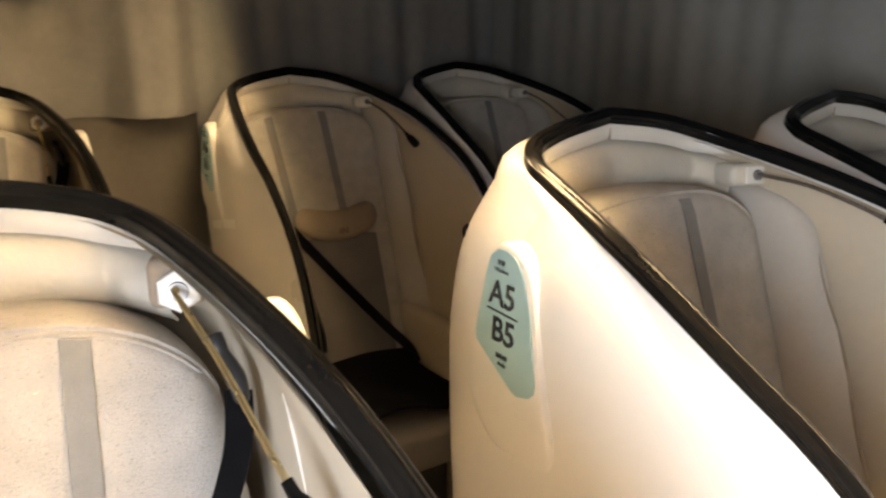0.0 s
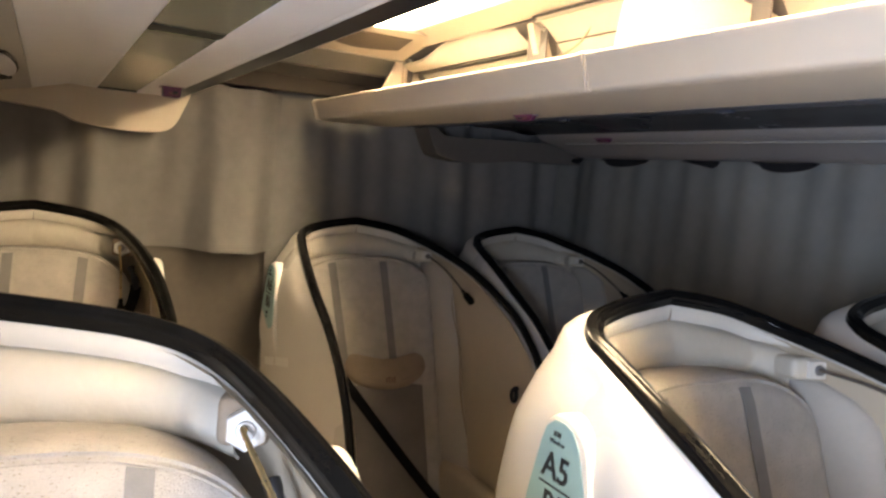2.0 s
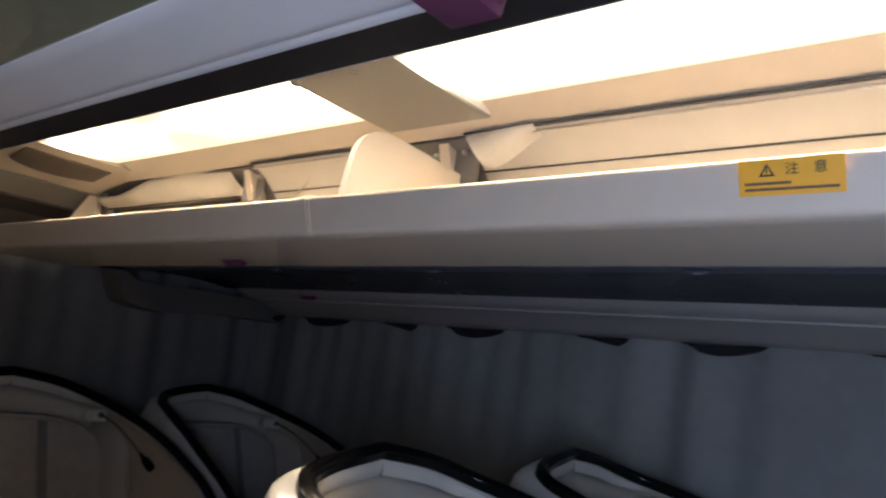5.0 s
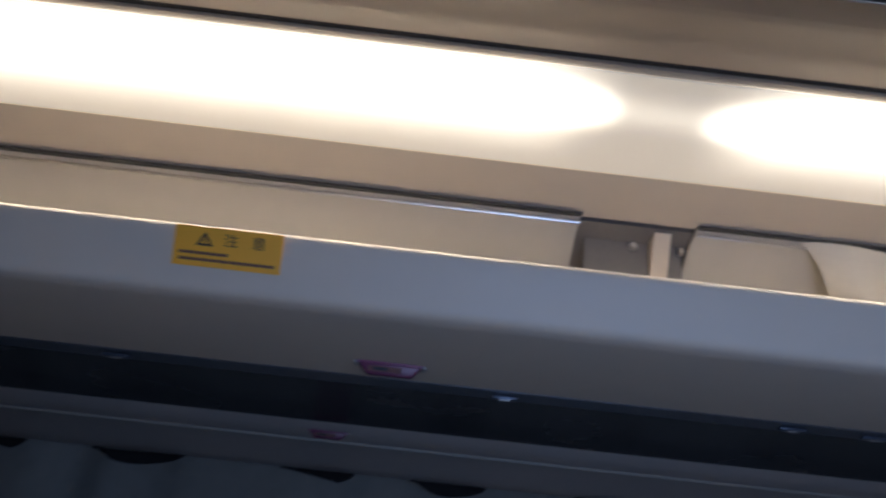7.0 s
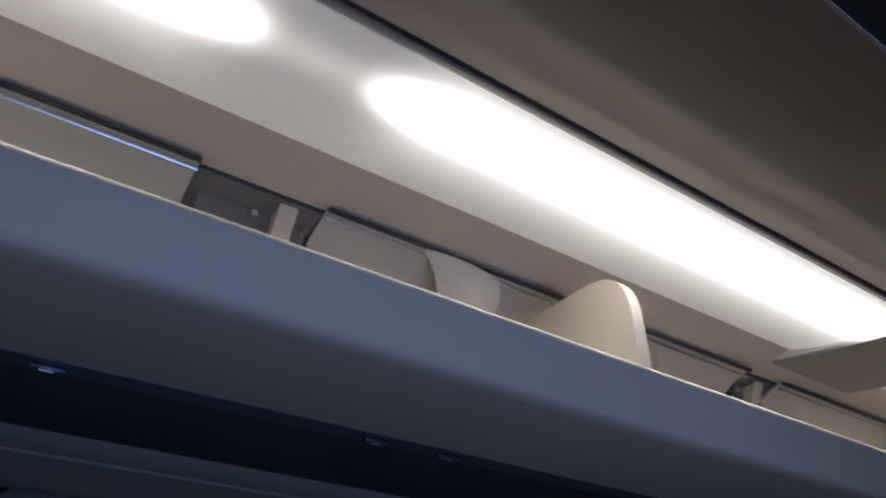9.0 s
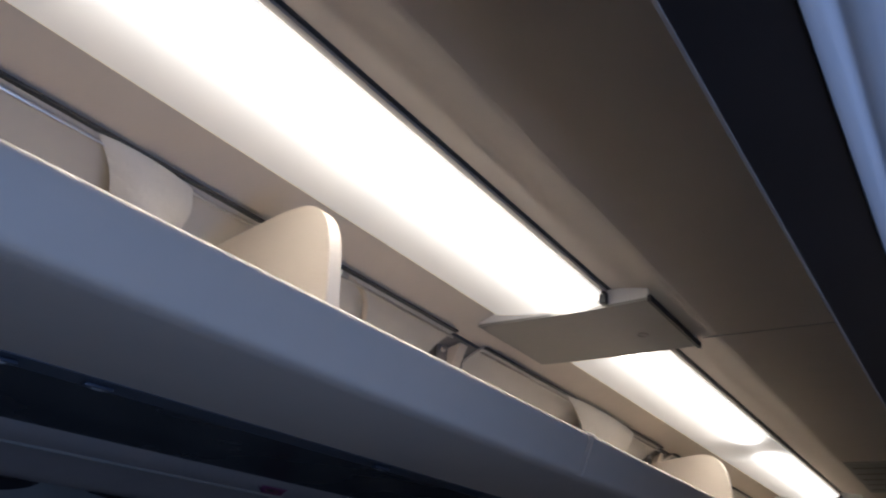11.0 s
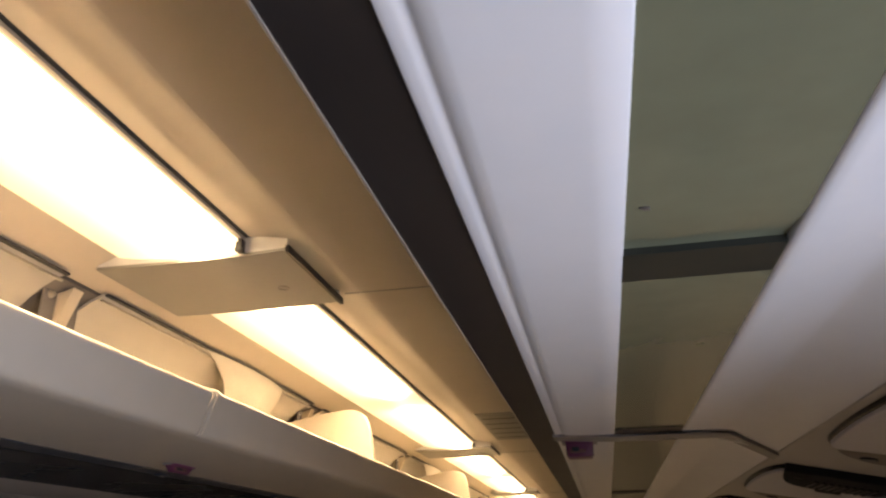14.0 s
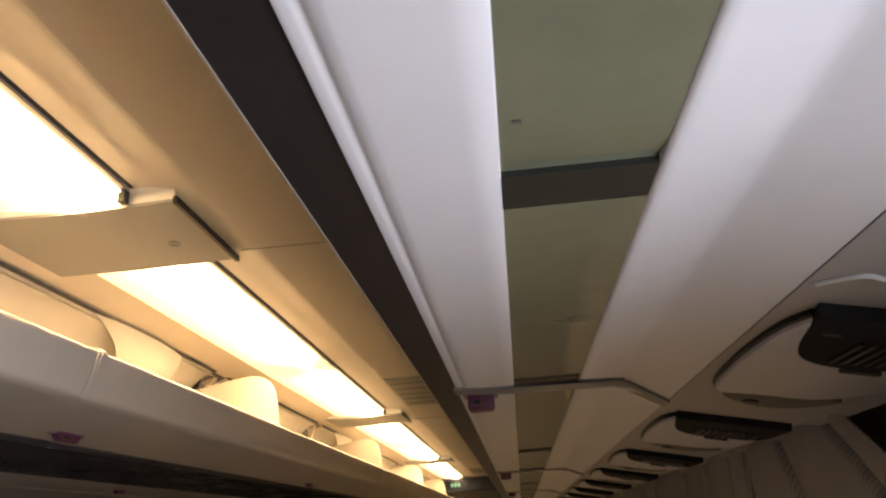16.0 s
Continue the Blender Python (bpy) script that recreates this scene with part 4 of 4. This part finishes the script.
BACK = [(0.012, -0.020), (0.0, -0.045), (-0.03, -0.072), (-0.08, -0.100), (-0.16, -0.125), (-0.30, -0.150), (-0.60, -0.16), (-1.34, -0.12)]
BULGE = [(0.013, 0.0), (-0.03, 0.006), (-0.10, 0.022), (-0.20, 0.030), (-0.45, 0.032), (-1.34, 0.0)]
LEVELS = [0.012, 0.0105, 0.007, 0.001, -0.007, -0.018, -0.032, -0.048, -0.066, -0.085, -0.108, -0.135, -0.165, -0.20, -0.24, -0.29, -0.35, -0.43, -0.52, -0.64, -0.78, -0.94, -1.12, -1.34]


def shell_point(z, u, inset=0.0, full=(1.0, 1.0)):
    """u runs from -1 (front edge of one side) round the back (0) to 1."""
    hw, yf, yb, bl = table(z, HALF), table(z, FRONT), table(z, BACK) + inset, table(z, BULGE)
    hw = max(0.0, hw - inset)
    s, a = (1 if u >= 0 else -1), abs(u)
    bl *= full[1 if u >= 0 else 0]
    span = max(1e-4, yf - yb)
    yc = min(yf - 0.25 * span, yb + 0.26)          # where the straight side ends
    if a > 0.5:
        t = (a - 0.5) / 0.5
        y = yc + (yf - yc) * t
        x = hw + bl * math.sin(math.pi * min(1.0, 0.25 + 0.75 * t)) * (1 if inset == 0 else 0.6)
    else:
        t = a / 0.5
        ang = t * math.pi / 2
        x = (hw + bl * math.sin(math.pi * 0.25) * (1 if inset == 0 else 0.6)) * math.sin(ang) ** 0.75
        y = yc - (yc - yb) * math.cos(ang) ** 0.75
    return Vector((s * x, y, z - (inset * 0.6 if inset else 0)))


def shell_mesh(inset=0.0, full=(1.0, 1.0), n=40):
    bm = bmesh.new()
    rows = [[bm.verts.new(shell_point(z, -1 + 2 * k / n, inset, full)) for k in range(n + 1)] for z in LEVELS]
    for a, b in zip(rows, rows[1:]):
        for k in range(n):
            bm.faces.new((a[k], a[k + 1], b[k + 1], b[k]))
    bmesh.ops.remove_doubles(bm, verts=bm.verts, dist=0.0008)
    return bm


def rim_path():
    half = spline(RIM, 4)
    return [Vector((-p[0], p[1], p[2])) for p in half[:0:-1]] + half


def ribbed_bar(path, r, seg=30):
    """A rubber profile with five rounded ribs along it."""
    bm = tube(path, r, seg)
    bm.verts.ensure_lookup_table()
    for i, c in enumerate(path):
        for k in range(seg):
            v = bm.verts[i * seg + k]
            v.co = Vector(c) + (v.co - Vector(c)) * (1 + 0.075 * math.cos(2 * math.pi * k / seg * 6))
    return bm


def rim_arc():
    """Half of the rim as (way along it, point), from the middle of its top."""
    half, way, res = spline(RIM, 6), 0.0, []
    for k, p in enumerate(half):
        way += (p - half[k - 1]).length if k else 0.0
        res.append((way, p))
    return res


ARC = rim_arc()


def under_rim(a, drop, inward):
    """A point below the rim: a runs along it from its middle, drop goes down, inward goes into the seat."""
    s, a = (-1 if a < 0 else 1), abs(a)
    for (w0, p), (w1, q) in zip(ARC, ARC[1:]):
        if w1 >= a:
            break
    r = p.lerp(q, min(1.0, (a - w0) / (w1 - w0)))
    t = (q - p).to_2d().normalized() if a > 0.03 else Vector((1, 0))
    return Vector((s * (r.x - t.y * inward), r.y + t.x * inward, r.z - drop))


def pod(rows_text, side, pillow, stem_end):
    """A white shell seat that faces forward; its top middle is the origin."""
    e = thing("pod_seat")
    full = (1.0, 1.0) if not pillow else (0.4, 1.0) if side else (1.0, 0.4)          # flatter where two pods stand side by side
    shell = part("shell", shell_mesh(0.0, full), M["shell"], e, "glossy white moulded shell")
    part("lining", shell_mesh(0.018, full), M["lining"], e, "cream inner lining")
    rim = rim_path()
    part("rim_trim", ribbed_bar(rim, [0.0104 + 0.0036 * max(0.0, min(1.0, 1 + (p.z + 0.05) / 0.22)) for p in rim]), M["rubber"], e, "black ribbed rubber edge trim")
    def liner(u, v):
        a = (2 * u - 1) * 0.55
        deep = 0.028 * (1 - 0.72 * max(0.0, min(1.0, (abs(a) - 0.18) / 0.08)))
        return under_rim(a, 0.008 + deep * v, 0.0025 + 0.004 * math.sin(math.pi * v))
    part("rim_liner", thicken(grid(liner, 64, 5), 0.003), M["liner"], e, "cream strip inside the edge")
    part("liner_joint", box(0.0013, 0.006, 0.020, c=(0, -0.001, -0.012)), M["pillow"] if pillow else M["groove"], e, smooth=False)

    def roll(u, v):
        a = (2 * u - 1) * 0.250
        top = under_rim(a, 0.0375, 0)
        low = -0.112 - 0.017 * (a / 0.250) ** 2
        full = min(1.0, (0.250 - abs(a)) / 0.035) ** 0.5 if abs(a) < 0.250 else 0.0
        crease = 0.8 * math.exp(-((abs(a) - 0.185) / 0.014) ** 2)
        o = -0.011 * (1 - v) ** 5 + 0.021 * math.sin(math.pi * v) ** 0.6 * full - 0.010 * v ** 6 - 0.006 * crease * math.sin(math.pi * v)
        o += 0.0016 * math.sin(23 * u + 3 * math.sin(5 * v + 7 * u)) * v * v
        p = under_rim(a, 0, o)
        return Vector((p.x, p.y, top.z + (low - top.z) * v))
    part("head_bolster", thicken(grid(roll, 72, 14), 0.003), M["leather"], e, "padded cream leatherette bolster")

    # backrest, leaning back, a deep cushion with round shoulders
    def back(u, v):
        x = -1 + 2 * u
        z0 = -0.096 - 0.20 * (1 - max(0.0, 1 - abs(x) ** 2.8) ** 0.357)
        w = max(0.0, v)
        z = z0 + (-0.90 - z0) * w
        y = 0.077 - 0.333 * z + 0.006 * math.cos(x * 1.4) - 0.035 * max(0.0, (abs(x) - 0.80) / 0.20) ** 2
        if v < 0:
            k = min(1.0, -v)
            y -= 0.100 * k
            z += 0.012 * math.sin(0.5 * math.pi * min(1.0, 4 * k)) - 0.010 * k
        elif z0 - z < 0.02:
            y -= 0.008 * (1 - (z0 - z) / 0.02) ** 2
        return (x * 0.257, y, z)

    def steps(j):
        """Rows close together over the rounded top, wider down the front."""
        return (-1.0, -0.6, -0.3, -0.15, -0.07, 0.0, 0.006, 0.013, 0.021)[j] if j < 9 else 0.021 + 0.979 * (j - 8) / 18
    part("backrest", thicken(grid(lambda u, v: back(u, steps(round(v * 26))), 40, 26), 0.012), M["fabric"], e, "cream flecked woven backrest")
    if not pillow:
        piping = [Vector(back(0.06 + 0.88 * k / 30, 0.004)) + Vector((0, 0.002, 0)) for k in range(31)]
        part("piping", tube(piping, 0.0013, 6), M["fabric"], e)

    def lower(u, v):
        return Vector(back(0.17 + 0.66 * u, 0.47 + 0.52 * v)) + Vector((0, 0.004 + 0.006 * math.sin(math.pi * u), 0))
    part("lower_panel", thicken(grid(lower, 12, 10), 0.004), M["seat_grey"], e, "grey lower back panel")
    for s in (-1, 1):
        def strap(u, v, s=s):
            mid = s * (0.088 - 0.006 * v) + (0.033 - 0.024 * v) * (side or 1)
            uu = 0.5 + (mid + (u - 0.5) * 0.025) / 0.514
            return Vector(back(uu, 0.007 + v * 0.42)) + Vector((0, 0.0035, 0))
        part("strap", thicken(grid(strap, 4, 16), 0.002), M["strap"], e, "grey woven strap")
    for s in ((-1, 1) if pillow else (1,)):
        def wing(u, v, s=s):
            """Padded roll beside the back: its top curls back into the seat."""
            v = v ** 1.7
            z = -0.100 - 0.022 * (1 - math.sin(math.pi * min(1.0, u))) ** 1.5 * (1 - v) - 0.76 * v
            y0, y1 = 0.050 - 0.333 * z, 0.140 - 0.392 * z
            x = 0.230 + 0.042 * u ** 1.8
            tuck = max(0.0, 1 - v / 0.055)
            puff = (0.017 + 0.005 * math.sin(7 * v + 1)) * math.sin(math.pi * u) ** 0.8 * min(1.0, 0.25 + 9 * v)
            return (s * x, y0 + (y1 - y0) * u + puff - 0.060 * tuck ** 2.2, z - 0.004 * tuck * tuck)
        part("side_bolster", thicken(grid(wing, 14, 34), 0.004), M["wing"], e, "cream padded side bolster")
        # shade in the crease along the bolster, put in as a thin brown tube
        seam = [Vector(wing(1.0, 0.25 + 0.70 * k / 18)) + Vector((s * -0.003 - s * 0.006 * math.sin(0.7 * k), 0.003, 0)) for k in range(19)]
        part("bolster_crease_shade", tube(seam, [0.0008 + 0.0024 * math.sin(math.pi * k / 18) for k in range(19)], 6), M["print"], e, "brown line painting the shade in the crease beside the bolster")
    if pillow:
        def pil(u, v):
            x, w = -1 + 2 * u, -1 + 2 * v
            t = max(0.0, (1 - abs(x) ** 4) * (1 - abs(w) ** 2.4)) ** 0.5
            top = -0.398 + 0.020 * min(1.0, abs(x) * 1.4) ** 2 + 0.008 * max(0.0, x)
            low = -0.500 + 0.034 * x * x
            half = 0.5 * (top - low) * max(0.0, 1 - abs(x) ** 5) ** 0.5
            pucker = 0.0025 * math.sin(17 * x + 3 * w) * (1 - t)
            return (x * 0.148 - 0.045, 0.205 + 0.06 * t + pucker - 0.33 * (0.5 * (top + low) + w * half + 0.44), 0.5 * (top + low) + w * half)
        p = part("neck_pillow", grid(pil, 28, 16), M["pillow"], e, "tan neck pillow")

        def on_pillow(u, v, width, tall):
            """A patch of print that follows the pillow's front."""
            return grid(lambda a, b: Vector(pil(u + (a - 0.5) * width, v + (b - 0.5) * tall)) + Vector((0, 0.0022, 0)), 6, 2)
        for u, w in ((0.30, 0.15), (0.70, 0.19)):
            part("text_bar", on_pillow(u, 0.40, w, 0.055), M["print"], p)
        for k in range(4):
            part("emblem_stroke", on_pillow(0.455 + 0.030 * k, 0.43, 0.014, 0.20 - 0.05 * (k % 2)), M["ink_faint"], p, "dark printed emblem stroke")
    part("seat_cushion", box(0.44, 0.46, 0.14, 0.04, c=(0, 0.56, -0.97), seg=4), M["seat_grey"], e, "grey cloth seat cushion")
    for s in (-1, 1):
        part("armrest", box(0.055, 0.36, 0.22, 0.02, c=(s * 0.238, 0.50, -0.82), seg=3), M["lining"], e, "cream padded armrest")
        part("armrest_button", tube([(s * 0.238, 0.655, -0.722), (s * 0.238, 0.655, -0.700)], 0.007, 10), M["black"], e, "small black armrest button")
    base = part("base", box(0.46, 0.62, 0.32, 0.02, c=(0, 0.28, -1.18)), M["black"], e, "black seat base")
    # belt
    path = spline([(0.215, 0.30, -0.33), (0.135, 0.315, -0.43), (0.0, 0.335, -0.60), (-0.12, 0.37, -0.75), (-0.185, 0.41, -0.83), (-0.20, 0.44, -0.88)] if pillow else [(-0.252, 0.150, -0.180), (-0.249, 0.158, -0.200), (-0.241, 0.172, -0.226), (-0.231, 0.183, -0.246), (-0.209, 0.206, -0.282), (-0.175, 0.25, -0.37), (-0.15, 0.36, -0.62), (-0.14, 0.45, -0.86)], 6)
    bm = bmesh.new()
    prev = None
    for p in path:
        cur = [bm.verts.new(p + Vector((dx, 0.01, dx * (-0.75 if pillow else 0.25)))) for dx in ((-0.012, 0.012) if pillow else (-0.0135, 0.0135))]
        if prev:
            bm.faces.new((prev[0], prev[1], cur[1], cur[0]))
        prev = cur
    part("seat_belt", thicken(bm, 0.0025), M["belt"], e, "black diagonal seat belt")
    # loop hook on the inner wall
    loop = [(-0.262, 0.632 + 0.013 * math.sin(a), -0.412 + 0.018 * math.cos(a)) for a in np.linspace(0, 2 * math.pi, 15)[:-1]]
    hook = part("coat_hook", tube(loop, 0.0052, 8, closed=True), M["black"], e, "black loop hook")
    part("hook_plate", box(0.010, 0.016, 0.012, 0.003, c=(-0.268, 0.632, -0.393)), M["black"], hook)
    part("buckle", box(0.03, 0.025, 0.06, 0.006, c=(-0.165, 0.49, -0.89)), M["black"], e)
    part("buckle_button", box(0.018, 0.004, 0.012, c=(-0.165, 0.504, -0.87)), M["red"], e, "red buckle button", smooth=False)

    if pillow:
        reel = [(0.115, 0.36, -0.60), (0.105, 0.36, -0.66), (0.085, 0.36, -0.74), (0.08, 0.37, -0.80)]
        part("belt_tongue", tube(reel, [0.012, 0.022, 0.024, 0.014], 12, squash=0.5), M["black"], e, "black belt tongue hanging on the strap")
    else:
        reel = [(-0.240, 0.130, -0.134), (-0.243, 0.140, -0.142), (-0.247, 0.152, -0.155), (-0.250, 0.166, -0.170), (-0.251, 0.176, -0.186)]
        part("belt_guide", tube(spline(reel, 4), [0.006 + 0.004 * abs(math.cos(math.pi * k / 16 * 1.5)) for k in range(17)], 12), M["black"], e, "black curved belt guide")

    def blanket(u, v):
        return (-0.20 + 0.40 * u + 0.02 * math.sin(4 * v), 0.36 + 0.40 * v, -0.870 + 0.02 * math.sin(7 * u) * math.sin(5 * v) + 0.02 * math.sin(math.pi * u))
    part("lap_cover", thicken(grid(blanket, 12, 12), 0.012), M["belt"], e, "black folded cover on the seat")
    # reading lamp on a bendable stem
    face, axis = Vector((-0.213, 0.127, -0.081)), Vector((0.30, 0.93, 0.12)).normalized()
    turn = Matrix.Translation(face - axis * 0.055) @ axis.to_track_quat("Z", "Y").to_matrix().to_4x4()
    if pillow:
        mount = part("lamp_mount", box(0.064, 0.038, 0.060, 0.011, c=(-0.013, 0, 0.026), seg=4), M["leather"], e, "cream rounded lamp mount", at=turn)
        part("mount_cap", box(0.034, 0.030, 0.006, 0.0025, c=(-0.004, 0, 0.0565), seg=3), M["liner"], mount, "pale raised mount cap")
    else:
        hexa = [(0.0215 * math.cos(a), 0.0215 * math.sin(a)) for a in np.linspace(0.524, 0.524 + 2 * math.pi, 7)[:-1]]
        mount = part("lamp_mount", plate(hexa, 0.055, 0.003), M["white"], e, "white six-sided lamp mount", smooth=False, at=turn)
        part("mount_housing", box(0.052, 0.050, 0.048, 0.009, c=(-0.004, 0.004, 0.012), seg=3), M["pillow"], mount, "tan lamp mount housing")
    bm = bmesh.new()
    bmesh.ops.create_cone(bm, cap_ends=True, segments=18, radius1=0.0105, radius2=0.0075 if pillow else 0.009, depth=0.009 if pillow else 0.005)
    part("socket", bm, M["gap_grey"] if pillow else M["steel"], mount, "dark grey socket" if pillow else "steel socket", at=Matrix.Translation((0, 0, 0.060 if pillow else 0.056)))
    tip, sag = Vector(stem_end), (1.0 if pillow else 0.25)
    stem = spline([face, face + axis * 0.016, face.lerp(tip, 0.36) + Vector((0, 0.010, 0.010)) * sag, face.lerp(tip, 0.70) + Vector((0, 0.006, 0.007)) * sag, tip], 12)
    radii = [0.0029 + 0.0005 * (k % 2) for k in range(len(stem))]
    arm = part("lamp_stem", tube(stem, radii, 8), M["stem_brown"] if pillow else M["chrome"], e, "ribbed metal lamp stem")
    h0, d = Vector(stem[-1]), (Vector(stem[-1]) - Vector(stem[-2])).normalized()
    part("lamp_head", tube([h0 - d * 0.014, h0, h0 + d * 0.006, h0 + d * 0.012, h0 + d * 0.04, h0 + d * 0.047, h0 + d * 0.049], [0.0055, 0.0062, 0.0095, 0.0115, 0.0125, 0.0105, 0.006], 16), M["rubber"], e, "black lamp head")
    # seat number boss
    if side:
        # local frame: x forward (or back), y up, z outward; the top leans inwards
        m = Matrix(((0, 0, side, 0), (side, 0, 0, 0), (0, 1, 0, 0), (0, 0, 0, 1)))
        m = Matrix.Translation(((0.284 if side > 0 else -0.284), 0.1576 if side > 0 else 0.145, -0.2085 if side > 0 else -0.205)) @ m @ pose(0, 0, 0, -4, 0, 0)
        base = [(-0.058, 0.045), (-0.046, 0.082), (-0.022, 0.097), (0.008, 0.094), (0.034, 0.076), (0.052, 0.035), (0.085, -0.09), (0.098, -0.16), (0.07, -0.22), (-0.03, -0.22), (-0.072, -0.16), (-0.077, -0.08), (-0.072, -0.03)]
        rounded = [(p[0] * side, p[1]) for p in spline([(*q, 0) for q in base + base[:1]], 4)[:-1]]
        bm = bmesh.new()
        rings = []
        for sc, ht in ((0.25, 1.0), (0.5, 1.0), (0.75, 1.0), (0.90, 1.0), (0.955, 0.97), (0.985, 0.88), (1.0, 0.72), (1.005, 0.0)):
            ring = []
            for px, py in rounded:
                qx, qy = px * sc, -0.02 + (py + 0.02) * sc
                ring.append(bm.verts.new((qx, qy, 0.040 * ht - 0.9 * max(0.0, -qy - 0.10) ** 1.6)))
            rings.append(ring)
        n = len(rounded)
        hub = bm.verts.new((0, -0.02, 0.040))
        for k in range(n):
            bm.faces.new((hub, rings[0][k], rings[0][(k + 1) % n]))
            for r0, r1 in zip(rings, rings[1:]):
                bm.faces.new((r0[k], r1[k], r1[(k + 1) % n], r0[(k + 1) % n]))
        boss = part("number_boss", bm, M["shell"], e, "raised white number boss", at=m)
        corners = [(-0.047, 0.052), (-0.040, 0.075), (-0.025, 0.087), (-0.006, 0.088), (0.012, 0.082), (0.027, 0.066), (0.048, 0.018), (0.068, -0.068), (0.067, -0.080), (0.058, -0.089), (0.036, -0.096), (0.024, -0.094), (-0.058, -0.050), (-0.0625, -0.042), (-0.0605, -0.02)]
        lab = part("number_label", plate([(p[0] * side, p[1]) for p in corners], 0.0012), M["teal"], boss, "teal seat number label", smooth=False, at=Matrix.Translation((0, 0, 0.0405)))
        if rows_text and side > 0:
            for txt, sz, xx, yy, bd in ((rows_text[0], 0.047, -0.009, 0.027, 0.0007), (rows_text[1], 0.047, -0.002, -0.022, 0.0007), ("窓側", 0.008, -0.016, 0.070, 0), ("Window", 0.0085, -0.014, 0.060, 0), ("通路側", 0.008, -0.002, -0.055, 0), ("Aisle", 0.0085, 0.0, -0.065, 0)):
                letters(txt, sz, M["ink"], boss, Matrix.Translation((xx, yy, 0.0422)), "lettering", bold=bd)
            part("divider_line", box(0.064, 0.0024, 0.0008, c=(-0.007, 0.004, 0.0422)), M["ink"], boss, smooth=False)
            if rows_text[0] == "A6":
                for u0, u1, z0 in ((0.508, 0.598, -0.405), (0.616, 0.715, -0.372)):
                    def slip(u, v, u0=u0, u1=u1, z0=z0):
                        return shell_point(z0 + 0.026 * u - 0.024 * v, u0 + (u1 - u0) * u) + Vector((0.004, 0, 0))
                    part("pale_sticker", thicken(grid(slip, 5, 2), 0.001), M["white"], e, "small pale sticker")
    return e


ZP = 1.541
GROUP = "pod seats"
pods = (
    (("A5", "B5"), 1, (-0.735, -0.870), "white shell pod seat with a teal number label", True, (-0.235, 0.345, -0.120)),
    (None, 0, (-1.345, -0.856), "white shell pod seat beside the side curtain", True, (-0.235, 0.345, -0.120)),
    (None, -1, (0.208, -0.818), "white shell pod seat lit warm across the aisle", False, (-0.250, 0.305, -0.212)),
    (("A6", "B6"), 1, (-0.753, -2.320), "white shell pod seat with beige neck pillow by rear curtain", True, (-0.240, 0.345, -0.168)),
    (None, 0, (-1.382, -2.293), "white shell pod seat in the dark rear corner", True, (-0.240, 0.345, -0.168)),
    (None, -1, (0.198, -2.309), "white shell pod seat at the rear curtain across the aisle", False, (-0.212, 0.200, -0.222)),
)
for txt, side, (x, y), lab, pil, tip in pods:
    o = pod(txt, side, pil, tip)
    o.matrix_world = pose(x, y, ZP)
    tagged(o, lab, "pod seat", GROUP)
